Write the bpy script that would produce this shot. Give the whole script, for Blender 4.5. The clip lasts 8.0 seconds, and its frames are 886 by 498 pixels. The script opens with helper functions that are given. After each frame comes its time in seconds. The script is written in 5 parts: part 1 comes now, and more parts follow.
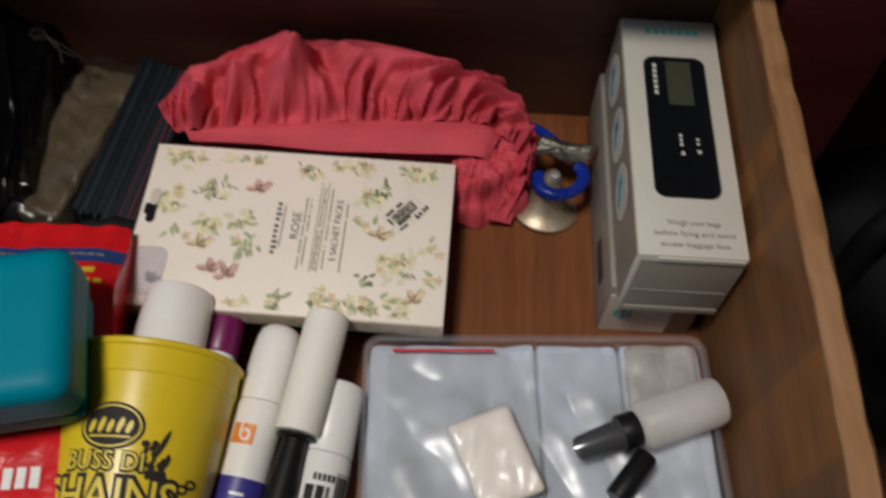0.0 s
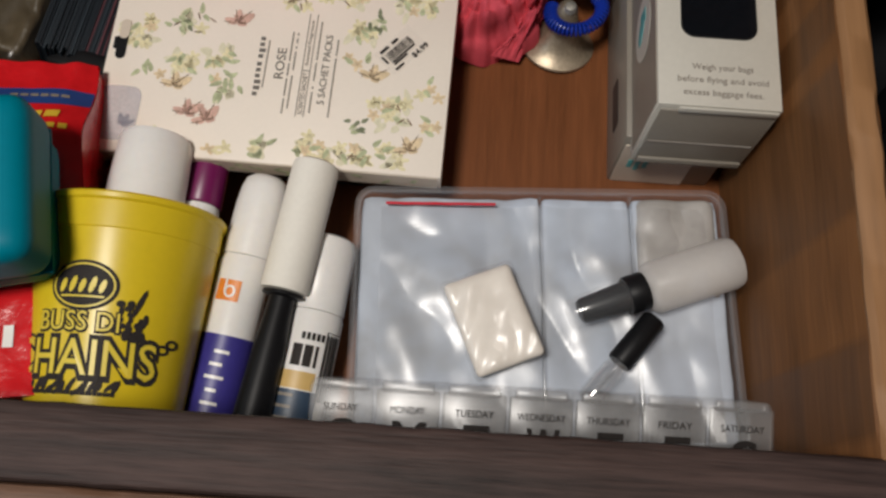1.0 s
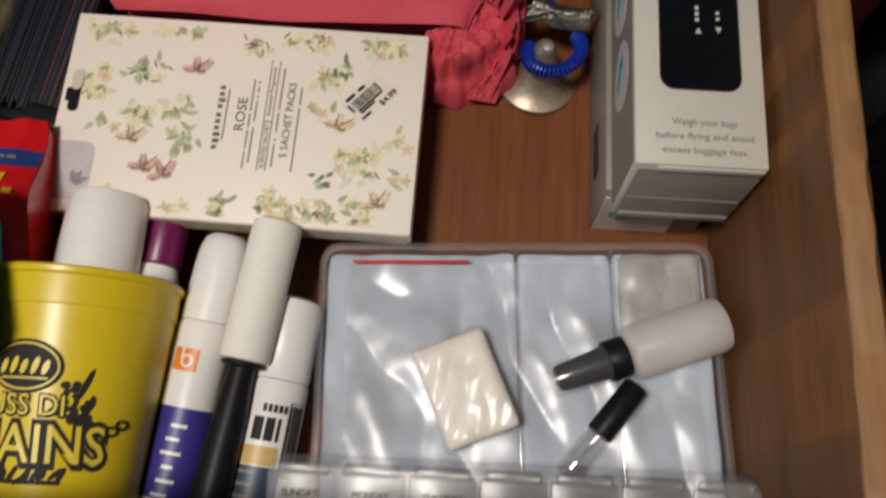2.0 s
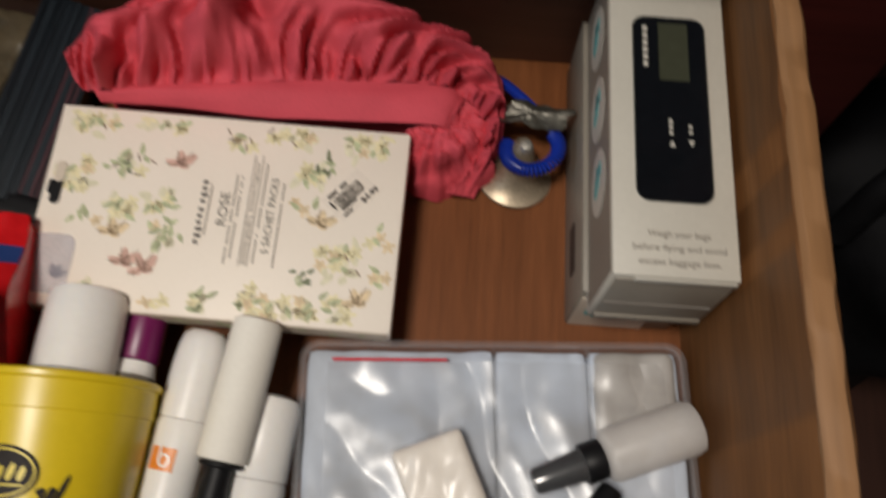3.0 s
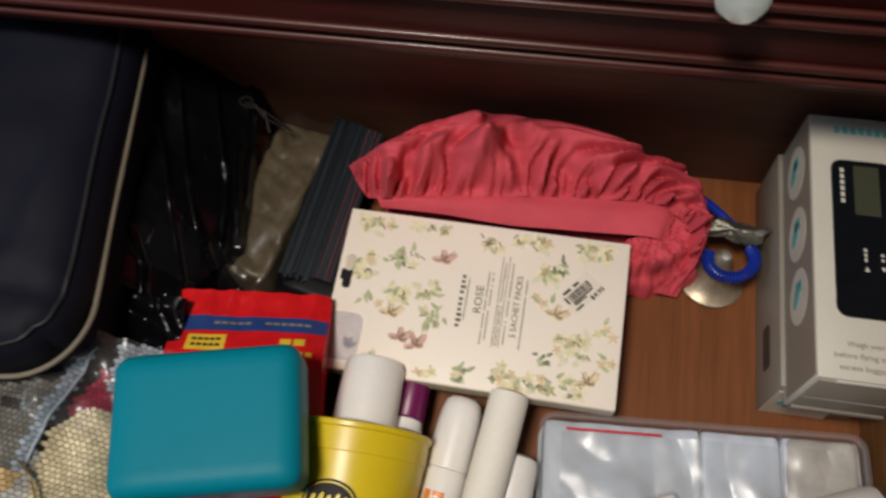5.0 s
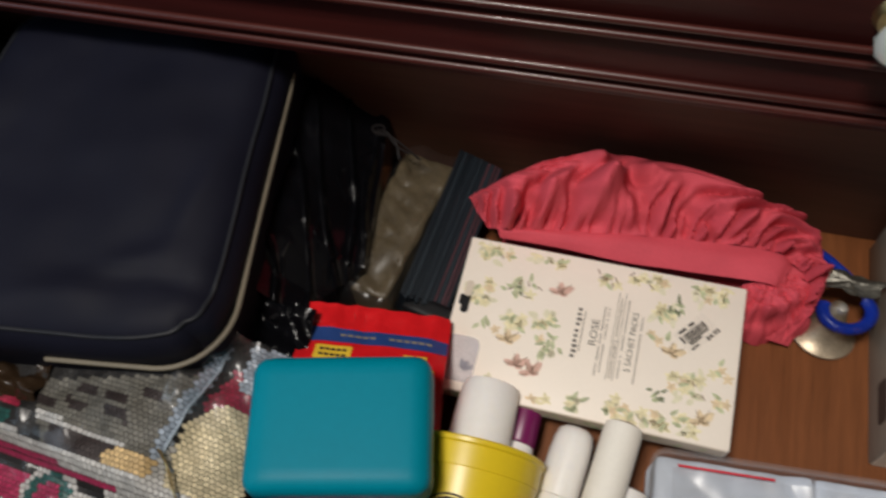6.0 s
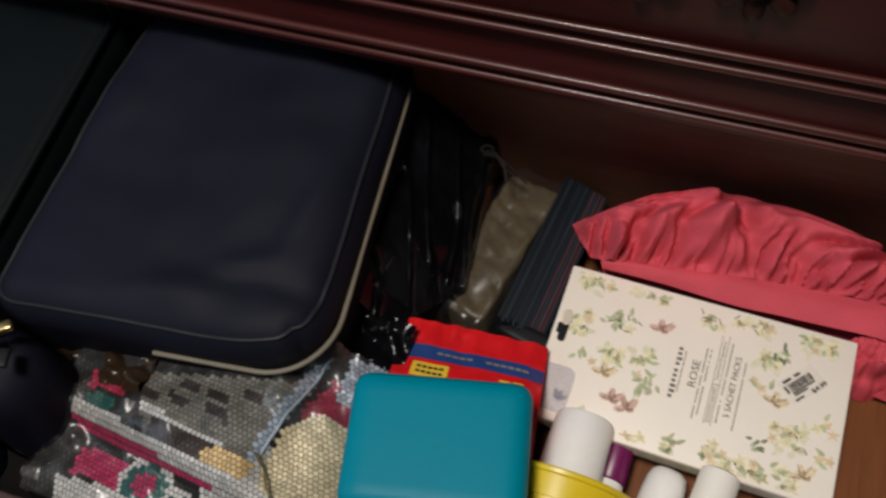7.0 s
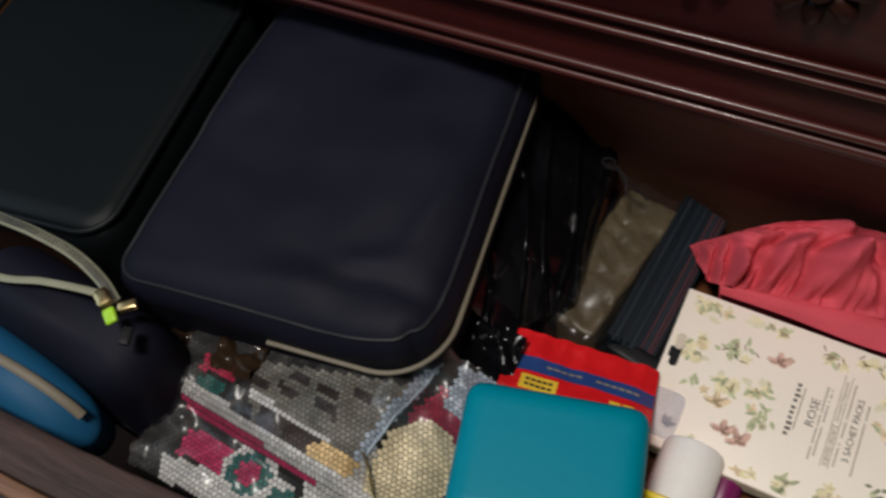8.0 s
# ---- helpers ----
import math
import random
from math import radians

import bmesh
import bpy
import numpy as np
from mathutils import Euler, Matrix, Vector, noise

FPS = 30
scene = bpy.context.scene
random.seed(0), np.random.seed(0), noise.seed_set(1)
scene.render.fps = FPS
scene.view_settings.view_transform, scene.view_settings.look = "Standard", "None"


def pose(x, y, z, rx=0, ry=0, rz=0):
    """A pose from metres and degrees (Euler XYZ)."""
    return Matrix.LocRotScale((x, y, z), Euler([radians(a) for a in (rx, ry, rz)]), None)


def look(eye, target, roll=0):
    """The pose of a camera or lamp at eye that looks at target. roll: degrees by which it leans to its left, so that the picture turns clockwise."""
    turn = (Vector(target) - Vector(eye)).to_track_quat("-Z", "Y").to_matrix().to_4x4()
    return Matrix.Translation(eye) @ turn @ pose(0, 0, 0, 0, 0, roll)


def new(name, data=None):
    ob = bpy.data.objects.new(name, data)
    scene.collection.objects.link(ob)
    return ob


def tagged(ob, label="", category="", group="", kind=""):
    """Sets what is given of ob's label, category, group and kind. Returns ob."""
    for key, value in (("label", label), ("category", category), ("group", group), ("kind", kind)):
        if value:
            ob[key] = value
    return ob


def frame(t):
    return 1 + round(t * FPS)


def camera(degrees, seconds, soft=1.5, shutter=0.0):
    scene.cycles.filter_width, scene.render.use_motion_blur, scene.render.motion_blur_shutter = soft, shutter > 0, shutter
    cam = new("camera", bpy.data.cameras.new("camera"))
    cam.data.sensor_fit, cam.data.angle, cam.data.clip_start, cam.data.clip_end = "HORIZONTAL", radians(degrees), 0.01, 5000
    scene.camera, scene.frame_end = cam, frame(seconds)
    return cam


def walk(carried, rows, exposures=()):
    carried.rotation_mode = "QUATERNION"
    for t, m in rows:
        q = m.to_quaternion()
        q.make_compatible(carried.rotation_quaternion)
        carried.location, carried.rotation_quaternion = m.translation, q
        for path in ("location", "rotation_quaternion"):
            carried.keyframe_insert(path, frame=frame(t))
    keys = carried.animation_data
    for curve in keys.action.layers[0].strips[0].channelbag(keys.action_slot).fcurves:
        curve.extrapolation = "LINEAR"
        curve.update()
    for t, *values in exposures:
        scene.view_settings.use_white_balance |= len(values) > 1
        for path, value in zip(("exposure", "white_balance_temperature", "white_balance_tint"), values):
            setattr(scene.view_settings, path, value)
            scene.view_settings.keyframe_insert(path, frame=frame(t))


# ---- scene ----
cam = camera(55.0, 8.0, soft=2.6, shutter=0.6)
METRES, EYE, TILT, LEAN, TURN = 0.38, 0.471, -60.0, -1.0, 3.2
ROWS = [
    (3.0, 0.0451, 0.1813, 0.1475, -1.11, -8.2, -0.59),
    (3.5, -0.0086, 0.1631, 0.1886, -0.4, -7.21, -0.77),
    (4.0, -0.0962, 0.0998, 0.2071, 1.74, -6.33, -2.39),
    (4.5, -0.1422, 0.0039, 0.1972, 3.26, -4.95, -2.86),
    (6.0, -0.2629, -0.1388, 0.1745, 9.24, -1.12, -6.37),
    (6.5, -0.3018, -0.1478, 0.1753, 11.69, -0.79, -8.6),
    (7.0, -0.3365, -0.1464, 0.1798, 13.43, -0.9, -10.94),
    (7.5, -0.3822, -0.1484, 0.1783, 15.56, -1.48, -13.21),
    (8.0, -0.43, -0.1478, 0.179, 17.85, -2.25, -15.48),
]
path = [(t, pose(0, 0, EYE, TILT, LEAN, TURN) @ pose(METRES * x, METRES * y, METRES * z, 90 + pitch, roll, yaw)) for t, x, y, z, yaw, pitch, roll in ROWS]
path += [(0.0, look((-0.0045, -0.0082, 0.4627), (-0.0095, 1.0290, -1.2473), 2.85)), (0.5, look((-0.0014, 0.0045, 0.4629), (0.0746, 0.8817, -1.3328), 7.88)),
         (1.0, look((0.0045, 0.0213, 0.4362), (-0.0160, 0.6832, -1.4502), 2.1)), (1.5, look((0.0077, 0.0284, 0.4331), (-0.0013, 0.6825, -1.4568), 2.0)),
         (1.7, look((0.014, 0.043, 0.425), (-0.026, 0.686, -1.469), -0.5)), (2.8, look((0.024, 0.079, 0.428), (0.043, 0.790, -1.441), 4.9)),
         (4.7, look((-0.057, 0.060, 0.523), (-0.220, 0.899, -1.285), -3.9)), (5.8, look((-0.095, 0.037, 0.550), (-0.398, 0.935, -1.211), -6.7))]
EXPOSURES = [(0.0, -0.38, 6150, 10), (0.5, -0.28, 6150, 10), (1.0, -0.24, 6250, 10), (1.5, -0.20, 6300, 10), (3.0, -0.27, 6450, 10),
             (3.5, -0.25, 6500, 10), (4.5, -0.20, 6500, 10), (6.0, -0.14, 6300, 10), (8.0, -0.27, 6200, 10)]
walk(cam, sorted(path, key=lambda row: row[0]), EXPOSURES)

# ---- light ----
world = bpy.data.worlds.new("world")
scene.world = world
world.use_nodes = True
world.node_tree.nodes["Background"].inputs[0].default_value = (0.5, 0.6, 0.8, 1)
world.node_tree.nodes["Background"].inputs[1].default_value = 0.05


def area_lamp(name, eye, target, sx, sy, watts, colour):
    data = bpy.data.lights.new(name, "AREA")
    data.shape, data.size, data.size_y, data.energy, data.color = "RECTANGLE", sx, sy, watts, colour
    ob = new(name, data)
    ob.matrix_world = look(eye, target)
    return ob


area_lamp("ceiling_lamp_light", (-0.30, -0.11, 1.41), (-0.12, 0.2, 0), 0.22, 0.22, 17.8, (1.0, 0.92, 0.82))
area_lamp("window_light", (-1.9, -0.4, 1.05), (0, 0.1, 0.05), 1.6, 1.3, 13.5, (0.62, 0.81, 1.0))


# ---- materials ----
def tint(c, k):
    return (min(c[0] * k, 1), min(c[1] * k, 1), min(c[2] * k, 1), 1)


def mat(name, c, rough=0.5, metal=0.0, big=6.0, fine=220.0, spread=0.18, bump=0.15, alpha=1.0, coat=0.0, spec=0.5,
        trans=0.0, sheen=0.0, streak=None, sss=0.0, dist=0.001):
    """A surface with broad blotches, fine grain and relief. streak: axis along which the grain runs."""
    m = bpy.data.materials.new(name)
    m.use_nodes = True
    nt = m.node_tree
    b = nt.nodes["Principled BSDF"]
    tc = nt.nodes.new("ShaderNodeTexCoord")
    mp = nt.nodes.new("ShaderNodeMapping")
    nt.links.new(tc.outputs["Object"], mp.inputs[0])
    if streak is not None:
        s = [1.0, 1.0, 1.0]
        s[streak] = 0.06
        mp.inputs["Scale"].default_value = s
    n1 = nt.nodes.new("ShaderNodeTexNoise")
    n1.inputs["Scale"].default_value = big
    n1.inputs["Detail"].default_value = 5
    n2 = nt.nodes.new("ShaderNodeTexNoise")
    n2.inputs["Scale"].default_value = fine
    n2.inputs["Detail"].default_value = 4
    nt.links.new(mp.outputs[0], n1.inputs["Vector"])
    nt.links.new(mp.outputs[0], n2.inputs["Vector"])
    mix = nt.nodes.new("ShaderNodeMath")
    mix.operation = "MULTIPLY_ADD"
    nt.links.new(n1.outputs[0], mix.inputs[0])
    mix.inputs[1].default_value = 0.6
    half = nt.nodes.new("ShaderNodeMath")
    half.operation = "MULTIPLY"
    half.inputs[1].default_value = 0.4
    nt.links.new(n2.outputs[0], half.inputs[0])
    nt.links.new(half.outputs[0], mix.inputs[2])
    ramp = nt.nodes.new("ShaderNodeValToRGB")
    ramp.color_ramp.elements[0].position, ramp.color_ramp.elements[1].position = 0.3, 0.7
    ramp.color_ramp.elements[0].color, ramp.color_ramp.elements[1].color = tint(c, 1 - spread), tint(c, 1 + spread)
    nt.links.new(mix.outputs[0], ramp.inputs[0])
    nt.links.new(ramp.outputs[0], b.inputs["Base Color"])
    rr = nt.nodes.new("ShaderNodeMapRange")
    rr.inputs[3].default_value, rr.inputs[4].default_value = max(rough - 0.08, 0.02), min(rough + 0.1, 1)
    nt.links.new(n1.outputs[0], rr.inputs[0])
    nt.links.new(rr.outputs[0], b.inputs["Roughness"])
    if bump:
        bp = nt.nodes.new("ShaderNodeBump")
        bp.inputs["Strength"].default_value, bp.inputs["Distance"].default_value = bump, dist
        nt.links.new(mix.outputs[0], bp.inputs["Height"])
        nt.links.new(bp.outputs[0], b.inputs["Normal"])
    b.inputs["Metallic"].default_value = metal
    b.inputs["Alpha"].default_value = alpha
    b.inputs["Coat Weight"].default_value = coat
    b.inputs["Specular IOR Level"].default_value = spec
    b.inputs["Transmission Weight"].default_value = trans
    b.inputs["Sheen Weight"].default_value = sheen
    if sss:
        b.inputs["Subsurface Weight"].default_value = sss
        b.inputs["Subsurface Radius"].default_value = (0.01, 0.008, 0.006)
    return m


PLY = mat("drawer_plywood", (0.172, 0.057, 0.017), 0.5, big=150, fine=800, spread=0.25, bump=0.15, streak=1, spec=0.3)
PINE = mat("drawer_side_wood", (0.150, 0.063, 0.021), 0.55, big=70, fine=420, spread=0.42, bump=0.25, streak=1, spec=0.25)
RAW = mat("raw_wood_edge", (0.27, 0.135, 0.055), 0.6, big=40, fine=300, spread=0.3, bump=0.4, streak=1)
BACKW = mat("back_board_wood", (0.112, 0.046, 0.026), 0.6, big=14, fine=200, spread=0.35, bump=0.15, streak=0)
WALNUT = mat("worn_walnut", (0.046, 0.028, 0.024), 0.6, big=150, fine=800, spread=0.75, bump=0.8, streak=0, spec=0.25)
WORN = mat("worn_brown_edge", (0.15, 0.075, 0.042), 0.6, big=120, fine=700, spread=0.6, bump=0.6, streak=0)
MAHOG = mat("polished_mahogany", (0.046, 0.0085, 0.0072), 0.42, big=18, fine=180, spread=0.45, bump=0.10, streak=0, coat=0.02, spec=0.16)
BEAD = mat("polished_bead", (0.050, 0.0105, 0.008), 0.34, big=18, fine=180, spread=0.45, bump=0.10, streak=0, coat=0.12, spec=0.38)
CARVE = mat("carved_mahogany", (0.022, 0.006, 0.0034), 0.5, big=40, fine=200, spread=0.5, bump=0.3, spec=0.2)
PLASTER = mat("painted_plaster", (0.62, 0.56, 0.47), 0.9, big=2, fine=90, spread=0.05)
CEIL = mat("ceiling_paint", (0.75, 0.73, 0.69), 0.9, big=2, fine=90, spread=0.04)
FLOORB = mat("dark_floor_boards", (0.05, 0.02, 0.013), 0.4, big=8, fine=120, spread=0.4, streak=1)
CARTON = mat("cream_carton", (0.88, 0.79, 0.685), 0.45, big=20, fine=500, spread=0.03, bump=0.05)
CARTON_DARK = mat("darker_carton", (0.62, 0.53, 0.43), 0.6, big=25, fine=500, spread=0.06, bump=0.05)
P_GREEN = mat("print_green", (0.47, 0.50, 0.30), 0.5, big=200, fine=900, spread=0.5, bump=0)
P_DARK = mat("print_dark_green", (0.20, 0.22, 0.13), 0.5, big=200, fine=900, spread=0.5, bump=0)
P_WASH = mat("print_pale_wash", (0.74, 0.69, 0.50), 0.5, big=300, fine=900, spread=0.15, bump=0)
P_YEL = mat("print_yellow", (0.80, 0.72, 0.45), 0.5, big=200, fine=900, spread=0.25, bump=0)
P_PINK = mat("print_pink", (0.66, 0.42, 0.34), 0.5, big=200, fine=900, spread=0.3, bump=0)
P_BROWN = mat("print_brown", (0.22, 0.14, 0.09), 0.5, big=200, fine=900, spread=0.4, bump=0)
P_ORANGE = mat("print_soft_orange", (0.76, 0.60, 0.38), 0.5, big=200, fine=900, spread=0.25, bump=0)
INK = mat("dark_ink", (0.035, 0.03, 0.028), 0.5, big=100, fine=900, spread=0.2, bump=0, spec=0.08)
GREYINK = mat("grey_ink", (0.26, 0.23, 0.20), 0.5, big=100, fine=900, spread=0.15, bump=0, spec=0.08)
STICK = mat("silver_sticker", (0.70, 0.66, 0.62), 0.45, big=60, fine=600, spread=0.15, bump=0.05, alpha=0.07)
HOLOG = mat("bluish_sticker", (0.52, 0.52, 0.62), 0.3, big=60, fine=600, spread=0.25, bump=0.05, alpha=0.42)
SOFTINK = mat("soft_grey_ink", (0.19, 0.17, 0.15), 0.5, big=100, fine=900, spread=0.3, bump=0, spec=0.08)
YELLOW = mat("yellow_plastic", (0.72, 0.53, 0.015), 0.32, big=12, fine=300, spread=0.05, bump=0.03, sss=0.1)
YEL_INK = mat("yellow_ink", (0.75, 0.58, 0.05), 0.4, bump=0, spread=0.05)
WHITE = mat("white_plastic", (0.86, 0.84, 0.81), 0.35, big=15, fine=300, spread=0.04, bump=0.03, sss=0.15)
IVORY = mat("ivory_paper_roll", (0.82, 0.78, 0.70), 0.7, big=20, fine=400, spread=0.05, bump=0.1)
BLACKP = mat("black_plastic", (0.008, 0.008, 0.009), 0.45, big=20, fine=400, spread=0.3, bump=0.08, spec=0.22)
PURPLE = mat("purple_plastic", (0.16, 0.008, 0.085), 0.35, spread=0.1, bump=0.03)
BLUELAB = mat("indigo_label", (0.045, 0.036, 0.24), 0.4, big=30, fine=400, spread=0.12, bump=0.03)
ORANGE = mat("orange_label", (0.80, 0.25, 0.03), 0.4, spread=0.12, bump=0)
AMBER = mat("amber_label", (0.62, 0.42, 0.15), 0.4, spread=0.1, bump=0)
SLATE = mat("slate_blue_label", (0.035, 0.06, 0.10), 0.4, spread=0.25, bump=0)
TEAL = mat("teal_plastic", (0.001, 0.190, 0.265), 0.46, big=10, fine=260, spread=0.06, bump=0.04, spec=0.14)
RED = mat("red_foil_wrapper", (0.62, 0.012, 0.016), 0.22, big=30, fine=200, spread=0.15, bump=0.4, dist=0.003, coat=0.2)
NAVYP = mat("navy_print", (0.022, 0.055, 0.20), 0.3, spread=0.12, bump=0)
YELP = mat("yellow_print", (0.75, 0.50, 0.04), 0.35, spread=0.1, bump=0)
PINK = mat("pink_cotton_knit", (0.60, 0.078, 0.104), 0.7, big=25, fine=1100, spread=0.18, bump=0.3, spec=0.14)
NAVY = mat("navy_polyester", (0.0062, 0.0065, 0.0135), 0.62, big=12, fine=1200, spread=0.25, bump=0.25, sheen=0.0, spec=0.14)
PIPE = mat("cream_piping", (0.165, 0.142, 0.102), 0.6, big=60, fine=1500, spread=0.2, bump=0.3)
ZIPW = mat("pale_zip_tape", (0.24, 0.24, 0.165), 0.6, big=60, fine=1500, spread=0.2, bump=0.4)
DKPIPE = mat("dark_piping", (0.016, 0.017, 0.021), 0.5, spread=0.2, bump=0.2, spec=0.2)
CASE = mat("charcoal_shell", (0.0035, 0.0052, 0.0060), 0.5, big=6, fine=500, spread=0.25, bump=0.1, spec=0.16)
FILM = mat("black_film", (0.003, 0.003, 0.004), 0.18, big=25, fine=90, spread=0.3, bump=0.03, dist=0.002, spec=0.25)
SATIN = mat("black_satin", (0.006, 0.006, 0.007), 0.65, big=40, fine=900, spread=0.5, bump=0.5, spec=0.12)


def clear(name, share, c, rough, bump, scale=70.0, body=0.0):
    """See-through plastic: mostly clear, a share of gloss, and a little milky body."""
    m = bpy.data.materials.new(name)
    m.use_nodes = True
    nt = m.node_tree
    out = nt.nodes["Material Output"]
    nt.nodes.remove(nt.nodes["Principled BSDF"])
    tr, gl, df = nt.nodes.new("ShaderNodeBsdfTransparent"), nt.nodes.new("ShaderNodeBsdfGlossy"), nt.nodes.new("ShaderNodeBsdfDiffuse")
    gl.inputs["Roughness"].default_value = rough
    gl.inputs["Color"].default_value = (1, 1, 1, 1)
    df.inputs["Color"].default_value = (*c, 1)
    m1, m2 = nt.nodes.new("ShaderNodeMixShader"), nt.nodes.new("ShaderNodeMixShader")
    m1.inputs[0].default_value, m2.inputs[0].default_value = body, share
    n = nt.nodes.new("ShaderNodeTexNoise")
    n.inputs["Scale"].default_value, n.inputs["Detail"].default_value = scale, 5
    tc = nt.nodes.new("ShaderNodeTexCoord")
    nt.links.new(tc.outputs["Object"], n.inputs["Vector"])
    bp = nt.nodes.new("ShaderNodeBump")
    bp.inputs["Strength"].default_value, bp.inputs["Distance"].default_value = bump, 0.003
    nt.links.new(n.outputs[0], bp.inputs["Height"])
    nt.links.new(bp.outputs[0], gl.inputs["Normal"])
    nt.links.new(tr.outputs[0], m1.inputs[1])
    nt.links.new(df.outputs[0], m1.inputs[2])
    nt.links.new(m1.outputs[0], m2.inputs[1])
    nt.links.new(gl.outputs[0], m2.inputs[2])
    nt.links.new(m2.outputs[0], out.inputs[0])
    return m


CLEAR = clear("clear_film", 0.075, (0.7, 0.7, 0.7), 0.34, 0.12, 30, 0.02)
THIN = clear("thin_clear_film", 0.035, (0.7, 0.7, 0.7), 0.28, 0.06, 45, 0.006)
CLEARP = clear("clear_rigid_plastic", 0.045, (0.75, 0.77, 0.8), 0.16, 0.05, 30, 0.06)
RIMP = clear("clear_rim_plastic", 0.07, (0.75, 0.77, 0.8), 0.16, 0.05, 30, 0.085)
PILL = clear("frosted_clear_plastic", 0.03, (0.60, 0.60, 0.60), 0.3, 0.02, 30, 0.085)
VIALG = clear("vial_glass", 0.16, (0.75, 0.77, 0.8), 0.08, 0.02, 30, 0.10)
FROST = mat("frosted_bottle_plastic", (0.78, 0.74, 0.70), 0.4, big=20, fine=300, spread=0.05, bump=0.04, alpha=0.48)
PALE = mat("pale_blue_white_liner", (0.55, 0.61, 0.70), 0.42, big=14, fine=60, spread=0.13, bump=0.3, dist=0.004, spec=0.25)
stops = PALE.node_tree.nodes["Color Ramp"].color_ramp
stops.elements[0].color, stops.elements[0].position = (0.385, 0.395, 0.415, 1), 0.30
stops.elements[1].color, stops.elements[1].position = (0.555, 0.61, 0.70, 1), 0.66
mid = stops.elements.new(0.47)
mid.color = (0.47, 0.51, 0.575, 1)
BEIGEL = mat("beige_liner", (0.40, 0.375, 0.35), 0.4, big=45, fine=150, spread=0.2, bump=0.2, dist=0.003, spec=0.3)
CREAMP = mat("cream_powder", (0.92, 0.85, 0.76), 0.5, big=50, fine=300, spread=0.06, bump=0.2)
TAN = mat("tan_paper_bundle", (0.080, 0.060, 0.033), 0.42, big=60, fine=300, spread=0.35, bump=0.3, dist=0.003)
STRIP = mat("slate_strip", (0.009, 0.014, 0.020), 0.4, big=30, fine=300, spread=0.4, bump=0.2, streak=1)
STRIPL = mat("pale_slate_strip", (0.020, 0.029, 0.038), 0.4, big=30, fine=300, spread=0.4, bump=0.2, streak=1)
STRIPR = mat("rose_strip", (0.085, 0.030, 0.037), 0.4, big=30, fine=300, spread=0.3, bump=0.2, streak=1)
SILVER = mat("pewter", (0.55, 0.52, 0.46), 0.45, metal=0.7, big=60, fine=500, spread=0.3, bump=0.4)
MEDAL = mat("dark_pewter", (0.17, 0.16, 0.135), 0.42, metal=0.8, big=90, fine=500, spread=0.5, bump=0.5)
BELLM = mat("bell_metal", (0.44, 0.36, 0.26), 0.42, metal=0.7, big=60, fine=500, spread=0.3, bump=0.3)
BRASS = mat("brass", (0.60, 0.46, 0.22), 0.3, metal=1.0, big=60, fine=500, spread=0.2, bump=0.2)
COIL = mat("blue_coil_plastic", (0.008, 0.03, 0.30), 0.3, spread=0.1, bump=0)
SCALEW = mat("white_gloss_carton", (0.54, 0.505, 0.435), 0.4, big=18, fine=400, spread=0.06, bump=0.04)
# Grey of the scale carton's sides; shading of its end is in the colour.
SCALEG = mat("grey_shaded_carton", (0.235, 0.205, 0.165), 0.45, big=18, fine=400, spread=0.08, bump=0.04)
TEALP = mat("teal_print", (0.10, 0.36, 0.36), 0.45, spread=0.15, bump=0)
LCD = mat("olive_lcd", (0.05, 0.053, 0.034), 0.25, spread=0.15, bump=0)
GLOSSB = mat("gloss_black", (0.006, 0.007, 0.009), 0.12, spread=0.3, bump=0.02)
BLUEB = mat("blue_pouch_fabric", (0.009, 0.075, 0.165), 0.55, big=15, fine=700, spread=0.15, bump=0.25, spec=0.25)
TIE = mat("dull_plastic_tie", (0.014, 0.012, 0.012), 0.3, spread=0.3, bump=0)
BAGB = mat("bag_base_fabric", (0.012, 0.010, 0.009), 0.8, big=50, fine=300, spread=0.6, bump=0.5)
DARKF = mat("dark_brown_fabric", (0.045, 0.026, 0.018), 0.8, big=50, fine=500, spread=0.4, bump=0.4)
NEON = mat("lime_enamel", (0.35, 0.62, 0.03), 0.3, spread=0.1, bump=0)
GLASSW = mat("crystal_knob", (0.75, 0.80, 0.78), 0.08, spread=0.05, bump=0.3, trans=0.6)
REDLINE = mat("red_zip_line", (0.62, 0.03, 0.05), 0.4, spread=0.1, bump=0)

# ---- builders ----
ORIGIN = {}


def thing(name, at, label, category, group="", kind=""):
    ob = new(name)
    ob.empty_display_size = 0.01
    ob.location = at
    ORIGIN[ob.name] = Vector(at)
    return tagged(ob, label, category, group, kind)


def part(name, bm, material, parent, label="", smooth=True, kind=""):
    """Links a bmesh, made in world metres, as one mesh under a thing or a part."""
    at = ORIGIN[parent.name]
    bmesh.ops.translate(bm, verts=bm.verts, vec=-at)
    me = bpy.data.meshes.new(name)
    bm.to_mesh(me)
    bm.free()
    for p in me.polygons:
        p.use_smooth = smooth
    if smooth:
        me.set_sharp_from_angle(angle=radians(42))
    me.materials.append(material[0] if isinstance(material, (list, tuple)) else material)
    ob = new(name, me)
    ob.parent = parent
    ORIGIN[ob.name] = at
    for extra in material[1:] if isinstance(material, (list, tuple)) else ():
        me.materials.append(extra)
    return tagged(ob, label, kind=kind)


